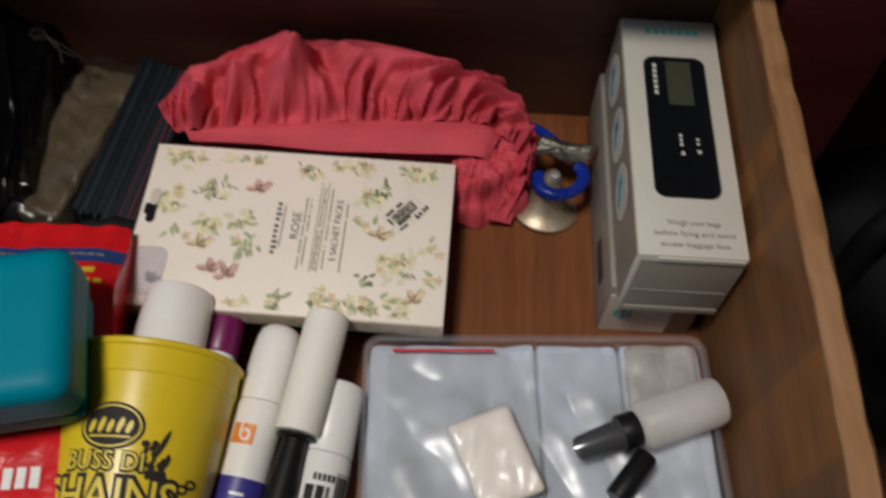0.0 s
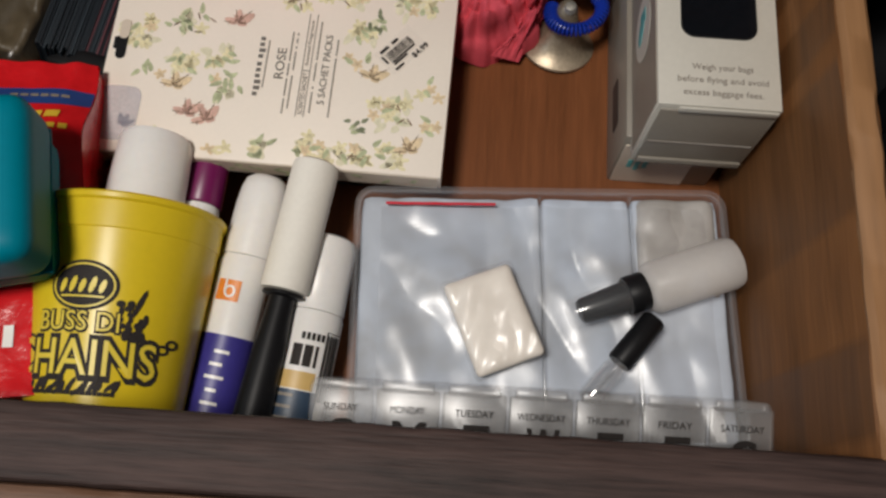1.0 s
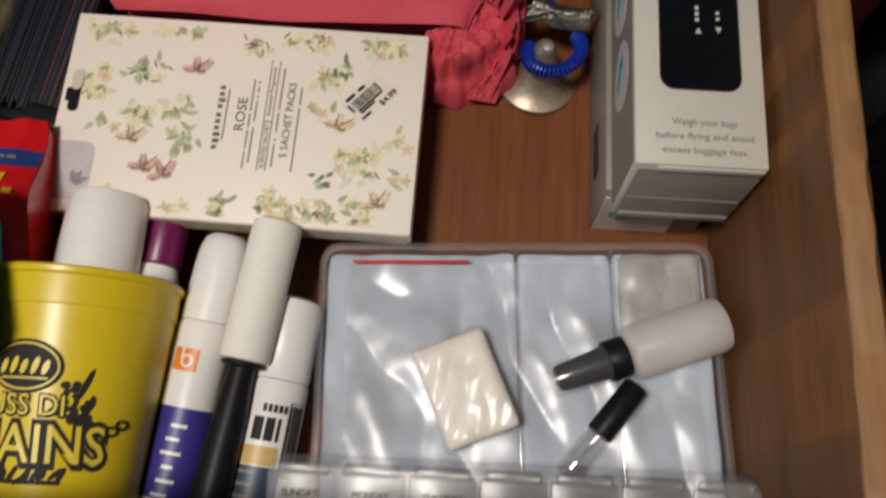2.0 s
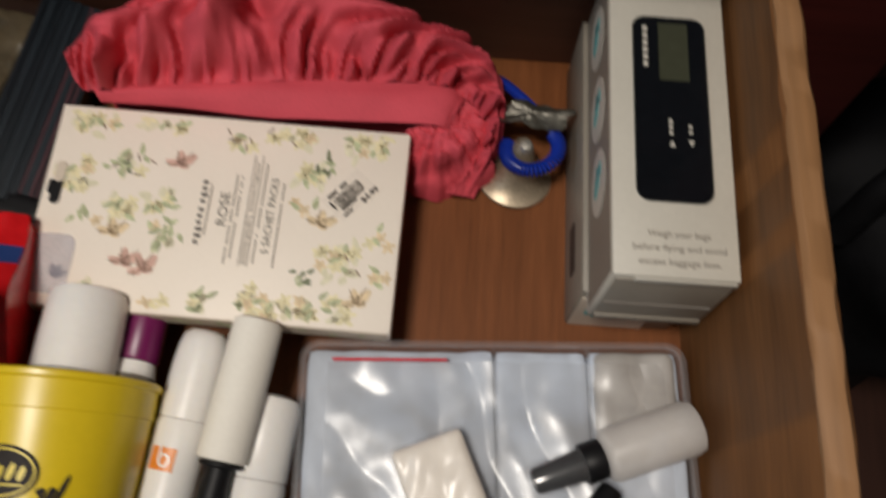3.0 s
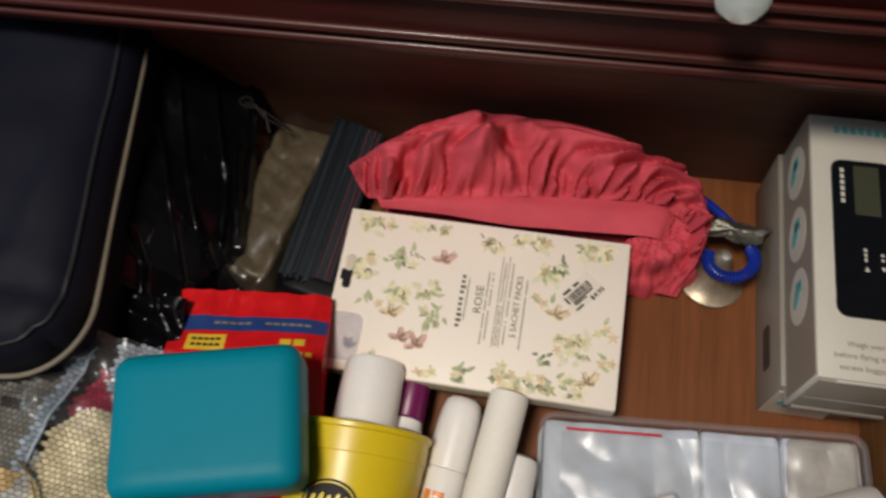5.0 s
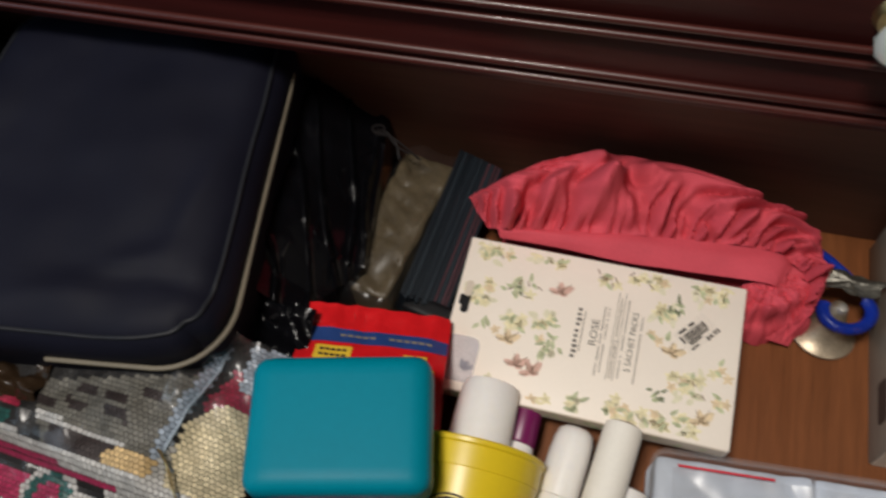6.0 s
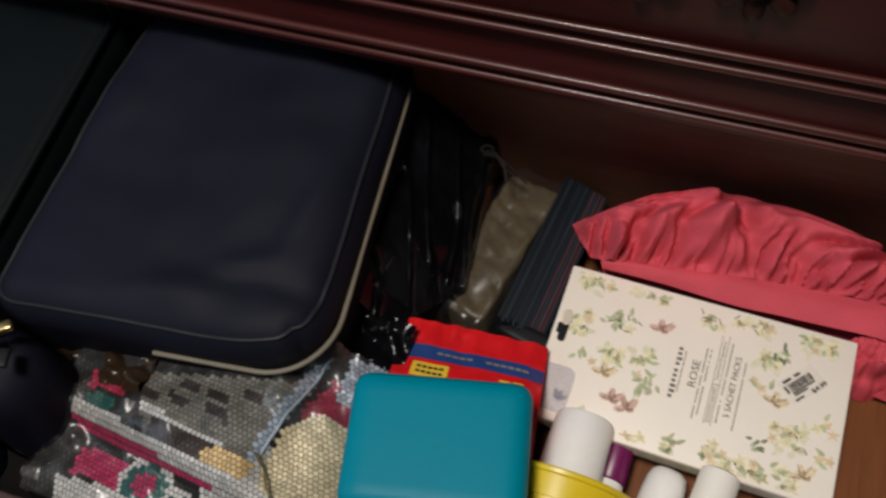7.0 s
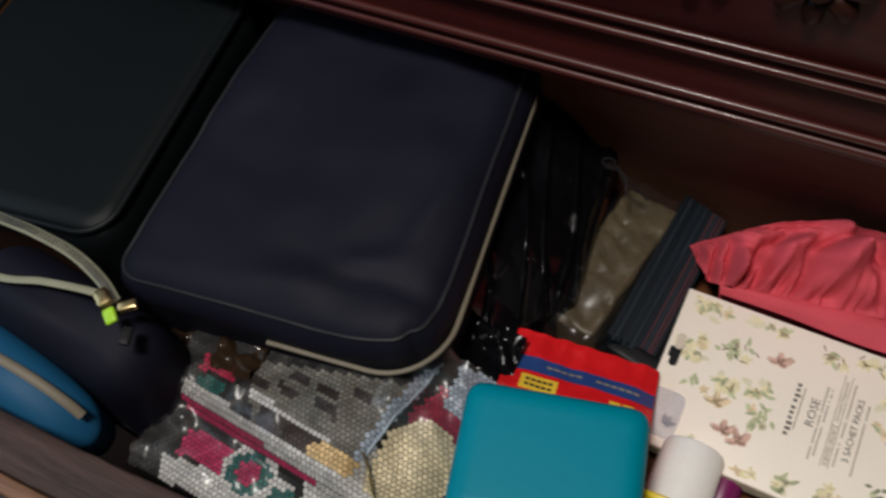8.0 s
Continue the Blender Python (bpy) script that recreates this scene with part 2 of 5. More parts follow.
def single(name, bm, material, label, category, group="", kind="", smooth=True):
    """A thing that is one mesh."""
    lo = Vector((sum(v.co.x for v in bm.verts) / len(bm.verts), sum(v.co.y for v in bm.verts) / len(bm.verts), min(v.co.z for v in bm.verts)))
    bmesh.ops.translate(bm, verts=bm.verts, vec=-lo)
    me = bpy.data.meshes.new(name)
    bm.to_mesh(me)
    bm.free()
    for p in me.polygons:
        p.use_smooth = smooth
    if smooth:
        me.set_sharp_from_angle(angle=radians(42))
    me.materials.append(material)
    ob = new(name, me)
    ob.location = lo
    ORIGIN[ob.name] = lo
    return tagged(ob, label, category, group, kind)


def block(x0, x1, y0, y1, z0, z1, bevel=0.001, segs=2, m=None):
    bm = bmesh.new()
    bmesh.ops.create_cube(bm, size=1)
    for v in bm.verts:
        v.co = Vector(((x0 + x1) / 2 + v.co.x * (x1 - x0), (y0 + y1) / 2 + v.co.y * (y1 - y0), (z0 + z1) / 2 + v.co.z * (z1 - z0)))
    if bevel:
        bmesh.ops.bevel(bm, geom=bm.edges[:], offset=bevel, segments=segs, profile=0.5, affect="EDGES")
    if m is not None:
        bm.transform(m)
    return bm


def soft_block(h, r, cuts, m, shape=None):
    """A box of half sizes h whose edges are rounded by r, cut finely, so that shape(p) may bend it."""
    bm = bmesh.new()
    bmesh.ops.create_cube(bm, size=2)
    bmesh.ops.subdivide_edges(bm, edges=bm.edges[:], cuts=cuts, use_grid_fill=True)
    for v in bm.verts:
        p = Vector([v.co[i] * h[i] for i in range(3)])
        q = Vector([max(-(h[i] - r), min(h[i] - r, p[i])) for i in range(3)])
        d = p - q
        v.co = q + d.normalized() * r if d.length > 1e-7 else p
        if shape:
            v.co = shape(v.co)
    bm.transform(m)
    return bm


def lathe(profile, m, segs=40):
    """Turns (radius, height) pairs about z, then moves by m."""
    bm = bmesh.new()
    rings = []
    for r, h in profile:
        if r < 1e-6:
            rings.append([bm.verts.new((0, 0, h))])
        else:
            rings.append([bm.verts.new((r * math.cos(2 * math.pi * i / segs), r * math.sin(2 * math.pi * i / segs), h)) for i in range(segs)])
    for a, b in zip(rings, rings[1:]):
        for i in range(segs):
            j = (i + 1) % segs
            if len(a) == 1 and len(b) > 1:
                bm.faces.new((a[0], b[j], b[i]))
            elif len(b) == 1 and len(a) > 1:
                bm.faces.new((a[i], a[j], b[0]))
            elif len(a) > 1:
                bm.faces.new((a[i], a[j], b[j], b[i]))
    bmesh.ops.recalc_face_normals(bm, faces=bm.faces[:])
    bm.transform(m)
    return bm


def along(a, b, roll=0.0):
    """A pose at a whose z axis points at b."""
    d = (Vector(b) - Vector(a)).normalized()
    return Matrix.Translation(a) @ d.to_track_quat("Z", "Y").to_matrix().to_4x4() @ Matrix.Rotation(roll, 4, "Z")


def smooth_path(points, n):
    """A Catmull-Rom curve through the points."""
    p = [Vector(q) for q in points]
    p = [p[0] * 2 - p[1]] + p + [p[-1] * 2 - p[-2]]
    out = []
    spans = len(p) - 3
    for k in range(n):
        u = k / (n - 1) * spans
        i = min(int(u), spans - 1)
        t = u - i
        a, b, c, d = p[i:i + 4]
        out.append(0.5 * ((2 * b) + (c - a) * t + (2 * a - 5 * b + 4 * c - d) * t * t + (3 * b - a - 3 * c + d) * t ** 3))
    return out


def tube(path, r, segs=8, closed=False, flat=1.0):
    """A round cord along a path; flat squeezes it in z."""
    bm = bmesh.new()
    n = len(path)
    rings = []
    for k in range(n):
        a, b = path[(k - 1) % n if closed else max(k - 1, 0)], path[(k + 1) % n if closed else min(k + 1, n - 1)]
        t = (b - a).normalized()
        side = t.cross(Vector((0, 0, 1)))
        side = side.normalized() if side.length > 1e-4 else Vector((1, 0, 0))
        up = side.cross(t)
        rings.append([bm.verts.new(path[k] + side * r * math.cos(2 * math.pi * i / segs) + up * r * flat * math.sin(2 * math.pi * i / segs)) for i in range(segs)])
    for k in range(n if closed else n - 1):
        a, b = rings[k], rings[(k + 1) % n]
        for i in range(segs):
            j = (i + 1) % segs
            bm.faces.new((a[i], a[j], b[j], b[i]))
    if not closed:
        bm.faces.new(rings[0][::-1])
        bm.faces.new(rings[-1])
    bmesh.ops.recalc_face_normals(bm, faces=bm.faces[:])
    return bm


def sheet(fn, nu, nv, thick=0.0):
    """A grid bent by fn(u, v); thick gives it a second side."""
    bm = bmesh.new()
    g = [[bm.verts.new(fn(i / nu, j / nv)) for j in range(nv + 1)] for i in range(nu + 1)]
    for i in range(nu):
        for j in range(nv):
            bm.faces.new((g[i][j], g[i + 1][j], g[i + 1][j + 1], g[i][j + 1]))
    if thick:
        bm.normal_update()
        b = [[bm.verts.new(v.co - v.normal * thick) for v in row] for row in g]
        for i in range(nu):
            for j in range(nv):
                bm.faces.new((b[i][j], b[i][j + 1], b[i + 1][j + 1], b[i + 1][j]))
        for i in range(nu):
            bm.faces.new((g[i][0], b[i][0], b[i + 1][0], g[i + 1][0]))
            bm.faces.new((g[i][nv], g[i + 1][nv], b[i + 1][nv], b[i][nv]))
        for j in range(nv):
            bm.faces.new((g[0][j], g[0][j + 1], b[0][j + 1], b[0][j]))
            bm.faces.new((g[nu][j], b[nu][j], b[nu][j + 1], g[nu][j + 1]))
    return bm


def plates(polys, z0, h, m):
    """Thin printed shapes: each polygon, a list of (x, y), gets height h over z0, then moves by m."""
    bm = bmesh.new()
    for poly in polys:
        low = [bm.verts.new((x, y, z0)) for x, y in poly]
        top = [bm.verts.new((x, y, z0 + h)) for x, y in poly]
        bm.faces.new(top)
        for i in range(len(poly)):
            j = (i + 1) % len(poly)
            bm.faces.new((low[i], low[j], top[j], top[i]))
    bmesh.ops.recalc_face_normals(bm, faces=bm.faces[:])
    bm.transform(m)
    return bm


def bar(x0, x1, y0, y1):
    return [(x0, y0), (x1, y0), (x1, y1), (x0, y1)]


def petal(x, y, a, lng, wid, n=8, tip=0.0):
    out = []
    for k in range(n):
        t = 2 * math.pi * k / n
        px, py = lng * (math.cos(t) + 1) / 2, wid / 2 * math.sin(t) * (1 - tip * math.cos(t))
        out.append((x + px * math.cos(a) - py * math.sin(a), y + px * math.sin(a) + py * math.cos(a)))
    return out


def words(body, width, height, extrude=0.00015, bold=0.0):
    """Letters as a bmesh of the given width and height, centred on the origin."""
    cu = bpy.data.curves.new("letters", "FONT")
    cu.body, cu.align_x, cu.align_y, cu.extrude, cu.offset, cu.resolution_u = body, "CENTER", "CENTER", 0.02, bold, 3
    ob = new("letters", cu)
    bpy.context.view_layer.update()
    me = bpy.data.meshes.new_from_object(ob.evaluated_get(bpy.context.evaluated_depsgraph_get()))
    bm = bmesh.new()
    bm.from_mesh(me)
    bpy.data.objects.remove(ob)
    bpy.data.curves.remove(cu)
    bpy.data.meshes.remove(me)
    lo = [min(v.co[i] for v in bm.verts) for i in range(3)]
    hi = [max(v.co[i] for v in bm.verts) for i in range(3)]
    for v in bm.verts:
        v.co = Vector(((v.co.x - (lo[0] + hi[0]) / 2) / (hi[0] - lo[0]) * width, (v.co.y - (lo[1] + hi[1]) / 2) / (hi[1] - lo[1]) * height,
                       extrude if v.co.z > (lo[2] + hi[2]) / 2 else -extrude))
    return bm


def joined(bms):
    out = bmesh.new()
    for b in bms:
        me = bpy.data.meshes.new("piece")
        b.to_mesh(me)
        b.free()
        out.from_mesh(me)
        bpy.data.meshes.remove(me)
    return out


def wob(x, y, z, s, a):
    return noise.noise(Vector((x * s, y * s, z * s))) * a


# ---- the room ----
single("floor", block(-2.2, 2.0, -2.4, 1.0, -0.62, -0.56, 0), FLOORB, "dark reddish brown wooden floor", "floor", kind="structure", smooth=False)
single("ceiling", block(-2.2, 2.0, -2.4, 1.0, 1.9, 1.96, 0), CEIL, "plain off-white painted ceiling", "ceiling", kind="structure", smooth=False)
single("wall_north", block(-2.2, 2.0, 0.86, 0.96, -0.56, 1.9, 0), FLOORB, "dark brown panelled wall behind the dresser", "wall", kind="structure", smooth=False)
single("wall_south", block(-2.2, 2.0, -2.4, -2.3, -0.56, 1.9, 0), PLASTER, "plain beige painted wall", "wall", kind="structure", smooth=False)
single("wall_east", block(1.9, 2.0, -2.3, 0.86, -0.56, 1.9, 0), PLASTER, "plain beige painted wall", "wall", kind="structure", smooth=False)
single("wall_west", block(-2.2, -2.1, -2.3, 0.86, -0.56, 1.9, 0), PLASTER, "plain beige painted wall", "wall", kind="structure", smooth=False)

# ---- dresser ----
FACE = 0.339
dresser = thing("dresser", (-0.25, 0.6, -0.56), "dark polished mahogany dresser with beaded rails", "dresser")
part("side_panel", block(0.168, 0.235, FACE, 0.84, -0.56, 1.0, 0.003), MAHOG, dresser)
part("side_panel", block(-0.82, -0.75, FACE, 0.84, -0.56, 1.0, 0.003), MAHOG, dresser)
part("back_panel", block(-0.75, 0.166, 0.82, 0.84, -0.56, 1.0, 0.001), BACKW, dresser)
part("top", block(-0.84, 0.255, 0.33, 0.85, 1.0, 1.03, 0.006), MAHOG, dresser)
part("dust_panel", block(-0.75, 0.166, 0.42, 0.82, 0.182, 0.192, 0.001), BACKW, dresser)
part("lower_drawer_front", block(-0.748, 0.164, FACE - 0.012, FACE + 0.012, -0.30, -0.04, 0.004), MAHOG, dresser)
rail = part("rail", block(-0.75, 0.166, FACE - 0.004, 0.42, 0.1805, 0.2380, 0.002), MAHOG, dresser)
for zz, rr in ((0.1895, 0.0024), (0.1985, 0.0026)):
    part("bead", tube([Vector((-0.76 + 0.95 * k / 30, FACE - 0.005, zz)) for k in range(31)], rr, 12), BEAD, rail)
upper = part("upper_drawer_front", block(-0.748, 0.164, FACE - 0.006, FACE + 0.012, 0.240, 0.50, 0.003), MAHOG, dresser)
for zz, rr in ((0.2320, 0.0022), (0.2415, 0.0022)):
    part("bead", tube([Vector((-0.747 + 0.91 * k / 30, FACE - 0.008, zz)) for k in range(31)], rr, 12), BEAD, upper)


def rosette(x, z, r):
    heart = part("carved_rosette", lathe([(0.0, 0.010), (r * 0.22, 0.0095), (r * 0.3, 0.006), (r * 0.3, 0)], along((x, FACE - 0.006, z), (x, 0, z)), 16), CARVE, dresser)
    for k in range(8):
        a = 2 * math.pi * k / 8
        part("petal", soft_block((r * 0.33, r * 0.2, 0.005), 0.0045, 4, along((x, FACE - 0.007, z), (x, 0, z)) @ Matrix.Rotation(a, 4, "Z") @ Matrix.Translation((r * 0.62, 0, 0.001))), CARVE, heart)


for x in (-0.28, -0.222, -0.168, -0.118):
    rosette(x, 0.289, 0.024)
for x in (0.012, -0.56):
    knob = part("knob", lathe([(0.0, 0.026), (0.007, 0.025), (0.0115, 0.020), (0.0118, 0.015), (0.008, 0.009), (0.005, 0.006), (0.005, 0.0)], along((x, FACE - 0.006, 0.262), (x, 0, 0.262)), 12), GLASSW, upper, "faceted clear crystal knob")
    part("knob_base", lathe([(0.0, 0.004), (0.010, 0.004), (0.012, 0.0)], along((x, FACE - 0.006, 0.262), (x, 0, 0.262)), 20), BRASS, knob)

# ---- drawer ----
drawer = thing("drawer", (-0.27, 0.22, -0.012), "open wooden drawer pulled out of the dresser, worn walnut front", "drawer")
part("bottom_panel", block(-0.74, 0.152, 0.04, 0.395, -0.008, 0.0, 0), PLY, drawer, "orange-brown plywood bottom", smooth=False)


def worn_edge(p0, p1, y0, y1, z0, z1, seed):
    """A side board whose upper edge is slightly chipped."""
    def fn(u, v):
        y = y0 + (y1 - y0) * u
        ring = [(p0, z0), (p1, z0), (p1, z1 - 0.002), (p1 - 0.002, z1), (p0 + 0.002, z1), (p0, z1 - 0.002), (p0, z0)]
        x, z = ring[round(v * 6)]
        if z > z1 - 0.004:
            z += wob(y, seed, x * 4, 60, 0.0012)
            x += wob(y, seed + 3, z, 45, 0.0012)
        return Vector((x, y, z))
    return sheet(fn, 60, 6)


part("side_panel", worn_edge(0.1515, 0.1645, 0.045, 0.40, -0.012, 0.149, 1.0), PINE, drawer, "honey-brown wooden side with a chipped edge")
part("top_edge", worn_edge(0.1520, 0.1640, 0.05, 0.395, 0.1465, 0.1506, 2.0), RAW, drawer, "paler raw wood along the edge")
part("side_panel", block(-0.753, -0.74, 0.045, 0.40, -0.012, 0.15, 0.0015), PINE, drawer)
part("back_panel", block(-0.74, 0.1515, 0.388, 0.400, 0.0, 0.162, 0.001), BACKW, drawer, "dark brown drawer back")


def front_board(back, fore, z0, z1, r):
    """A long board with softened edges that bows out slightly towards its far end."""
    ring = [(back, z0), (fore, z0), (fore, z1 - r), (fore + r * 0.3, z1 - r * 0.3), (fore + r, z1), (back - r, z1), (back - r * 0.3, z1 - r * 0.3), (back, z1 - r), (back, z0)]

    def fn(u, v):
        x = 0.175 - 0.94 * u
        y, z = ring[round(v * 8)]
        k = max(0.0, min(1.0, (-0.16 - x) / 0.30))
        bow = -0.0125 * k * k * (3 - 2 * k)
        chip = wob(x, y, 0, 70, 0.0006) if z > z1 - r * 1.5 else 0
        return Vector((x, 0.0590 + y + bow + chip, z + chip))
    return sheet(fn, 120, 8)


part("front_panel", front_board(0.0, -0.026, -0.03, 0.15, 0.002), WALNUT, drawer, "dark worn walnut front board")
part("front_moulding", front_board(-0.0263, -0.036, -0.03, 0.142, 0.003), WORN, drawer, "paler worn outer edge")

def rounded(x0, x1, y0, y1, r, n=6):
    out = []
    for cx, cy, a0 in ((x1 - r, y1 - r, 0), (x0 + r, y1 - r, 90), (x0 + r, y0 + r, 180), (x1 - r, y0 + r, 270)):
        out += [(cx + r * math.cos(radians(a0 + 90 * k / n)), cy + r * math.sin(radians(a0 + 90 * k / n))) for k in range(n + 1)]
    return out


# ---- box of scented sachets, on a black pouch ----
pouch = single("black_pouch", soft_block((0.084, 0.046, 0.0135), 0.013, 14, pose(-0.116, 0.2525, 0.0136, 0, 0, -2),
               lambda p: Vector((p.x, p.y, p.z + wob(p.x, p.y, 0, 60, 0.002) * (1 if p.z > 0 else 0)))), SATIN, "flat black fabric pouch under the floral box", "pouch")
carton = thing("sachet_box", (-0.092, 0.253, 0.027), "cream carton of scented sachets printed with flowers", "box")
CW, CD, CT = 0.1830, 0.1085, 0.0150
CM = Matrix.Translation((-0.0935, 0.2543, 0.0425)) @ Euler((radians(2.0), radians(-0.2), radians(-1.4))).to_matrix().to_4x4()
part("carton_body", block(-CW / 2, CW / 2, -CD / 2, CD / 2, -CT, 0, 0.0007, m=CM), CARTON, carton)
# Near side of the carton, in a darker cream than its top.
part("side_flap", block(-CW / 2 + 0.002, CW / 2 - 0.002, -CD / 2 - 0.0004, -CD / 2 + 0.0006, -CT + 0.001, -0.001, 0, m=CM), CARTON_DARK, carton)
CLUSTERS = [(0.1, 0.93, 'y'), (0.22, 0.7, 'l'), (0.36, 0.73, 'p'), (0.31, 0.98, 'y'), (0.52, 0.9, 'b'), (0.66, 0.96, 'y'), (0.89, 0.92, 'y'), (0.77, 0.81, 'd'), (0.08, 0.64, 'y'), (0.23, 0.5, 'f'), (0.33, 0.53, 'f'), (0.36, 0.39, 'g'), (0.21, 0.36, 'm'), (0.26, 0.22, 'p'), (0.32, 0.19, 'p'), (0.19, 0.06, 'f'), (0.48, 0.06, 'f'), (0.62, 0.07, 'y'), (0.73, 0.05, 'y'), (0.82, 0.06, 'y'), (0.84, 0.32, 'y'), (0.74, 0.23, 'd'), (0.9, 0.12, 'm'), (0.77, 0.49, 'm'), (0.95, 0.44, 'o'), (0.73, 0.6, 'o'), (0.95, 0.25, 'o'), (0.73, 0.73, 'f'), (0.14, 0.44, 'o'), (0.37, 0.04, 'o')]
rng = random.Random(4)
prints = {"g": [], "d": [], "y": [], "p": [], "b": [], "o": []}


def spray(x, y, n, r, kinds):
    for k in range(n):
        a = rng.uniform(0, 6.28)
        d = r * math.sqrt(rng.random())
        kind = rng.choice(kinds)
        big = {"y": 0.0056, "g": 0.0068, "d": 0.0055, "p": 0.006, "b": 0.0055, "o": 0.005}[kind]
        big *= 0.98
        px, py = x + d * math.cos(a), y + d * math.sin(a) * 0.8
        if kind in "yo":
            for q in range(5):
                prints[kind].append(petal(px, py, a + q * 1.257, big * rng.uniform(0.6, 0.9), big * 0.42, 7))
        elif kind == "b":
            prints[kind].append(petal(px, py, rng.uniform(0, 6.28), big, big * 0.16, 6))
        else:
            prints[kind].append(petal(px, py, rng.uniform(0, 6.28), big * rng.uniform(0.7, 1.1), big * 0.4, 7, 0.5))


edge = lambda poly: all(abs(x) < CW / 2 - 0.0015 and abs(y) < CD / 2 - 0.0015 for x, y in poly)
INKS = (("w", P_WASH), ("y", P_YEL), ("o", P_ORANGE), ("g", P_GREEN), ("d", P_DARK), ("p", P_PINK), ("b", P_BROWN))
for u, v, k in CLUSTERS:
    prints = {q: [] for q in "wygodpb"}
    x, y = (u - 0.5) * CW, (v - 0.5) * CD
    if k in "yfgl":
        for q in range(13 if k == "y" else 6):
            reach = 0.0105 if k == "y" else 0.0055
            prints["w"].append(petal(x + rng.uniform(-reach, reach), y + rng.uniform(-reach, reach) * 0.8, rng.uniform(0, 6.28), rng.uniform(0.005, 0.009), rng.uniform(0.003, 0.005), 9, 0.3))
    if k == "y":
        spray(x, y, 12, 0.0118, "yygyygo")
        spray(x, y, 3, 0.010, "bgg")
    elif k == "f":
        spray(x, y, 6, 0.0065, "yyyg")
        spray(x, y, 3, 0.0065, "gg")
    elif k == "g":
        spray(x, y, 11, 0.0080, "ggggo")
    elif k == "l":
        spray(x - 0.004, y, 6, 0.006, "ddg")
        spray(x + 0.002, y + 0.003, 10, 0.009, "ygb")
    elif k == "d":
        spray(x, y, 7, 0.0055, "ddg")
    elif k == "b":
        spray(x, y, 8, 0.009, "bgy")
        spray(x, y, 4, 0.008, "bb")
    elif k == "o":
        spray(x, y, 5, 0.007, "oyg")
    elif k in "pm":
        a = rng.uniform(0.3, 1.2)
        for da, s in ((0.0, 1.0), (0.9, 0.8), (2.2, 0.7), (-0.8, 0.5)):
            prints["p" if k == "p" else "o"].append(petal(x, y, a + da, 0.0108 * s, 0.0056 * s, 9, 0.4))
            prints["b"].append(petal(x, y, a + da + 0.25, 0.0112 * s, 0.0006, 6))
            prints["b"].append(petal(x + 0.004 * math.cos(a + da), y + 0.004 * math.sin(a + da), a + da + 1.6, 0.003, 0.0005, 6))
    pieces = []
    for i, (q, ink) in enumerate(INKS):
        bm = plates([poly for poly in prints[q] if edge(poly)], 0.00005 + 0.00004 * i, 0.00012, CM)
        for f in bm.faces:
            f.material_index = i
        pieces.append(bm)
    part("flower_motif" if k not in "pm" else "butterfly_motif", joined(pieces), [ink for q, ink in INKS], carton, smooth=False, kind="stuff")
UP = Matrix.Rotation(radians(90), 4, "Z")


def carton_words(name, body, x, y, width, height, ink):
    bm = words(body, width, height)
    bm.transform(CM @ Matrix.Translation((x, y, 0.0004)) @ UP)
    part(name, bm, ink, carton, smooth=False)


rows = []
yy = -0.017
for k in range(11):
    w = 0.0035 if k != 6 else 0.0012
    if k != 6:
        rows.append(bar(-0.0112, -0.0088 + 0.0009 * (k in (1, 2, 8)), yy, yy + 0.0021))
    yy += w
part("label_print", plates(rows, 0.0004, 0.00015, CM), SOFTINK, carton, smooth=False, kind="stuff")
hem_print = []
for k in range(46):
    x = -CW / 2 + 0.006 + (CW - 0.012) * rng.random()
    hem_print.append(petal(x, -CT + 0.003 + (CT - 0.007) * rng.random(), rng.uniform(0, 6.28), rng.uniform(0.004, 0.008), rng.uniform(0.0015, 0.003), 7, 0.3))
FRONT = CM @ Matrix.Translation((0, -CD / 2 - 0.0004, 0)) @ Matrix.Rotation(radians(90), 4, "X")
part("side_print", plates([q for q in hem_print if all(-CT + 0.001 < y < -0.001 for x, y in q)], 0.0001, 0.0001, FRONT), P_GREEN, carton, smooth=False, kind="stuff")
carton_words("title", "ROSE", 0.0010, 0.0030, 0.0180, 0.0048, SOFTINK)
lines = [bar(-0.0068, -0.0062, -0.012, 0.016)]
for x0, y0, y1, dens in ((0.0052, -0.026, 0.024, 34), (0.0078, -0.026, 0.022, 30), (0.0195, -0.026, 0.030, 36), (0.0295, -0.026, 0.020, 28)):
    for k in range(dens):
        a = y0 + (y1 - y0) * k / dens
        if rng.random() < 0.85:
            lines.append(bar(x0, x0 + 0.0008, a, a + (y1 - y0) / dens * 0.8))
part("fine_print", plates(lines, 0.0004, 0.00012, CM), GREYINK, carton, smooth=False, kind="stuff")
part("rule", plates([bar(0.0128, 0.0132, -0.027, 0.034), bar(0.0170, 0.0174, -0.027, 0.034), bar(0.0130, 0.0172, -0.0005, 0.0000)], 0.0004, 0.00012, CM), GREYINK, carton, smooth=False, kind="stuff")
carton_words("subtitle", "SCENTED SACHET", 0.0151, -0.0135, 0.0240, 0.0024, GREYINK)
carton_words("fragrance", "Scented Fragrance", 0.0151, 0.0165, 0.0270, 0.0022, GREYINK)
carton_words("contents", "5 SACHET PACKS", 0.0250, 0.0015, 0.0410, 0.0038, SOFTINK)
TAGM = CM @ Matrix.Translation((0.0640, 0.0165, 0)) @ Matrix.Rotation(radians(50), 4, "Z") @ Matrix.Diagonal((0.85, 0.85, 1, 1))
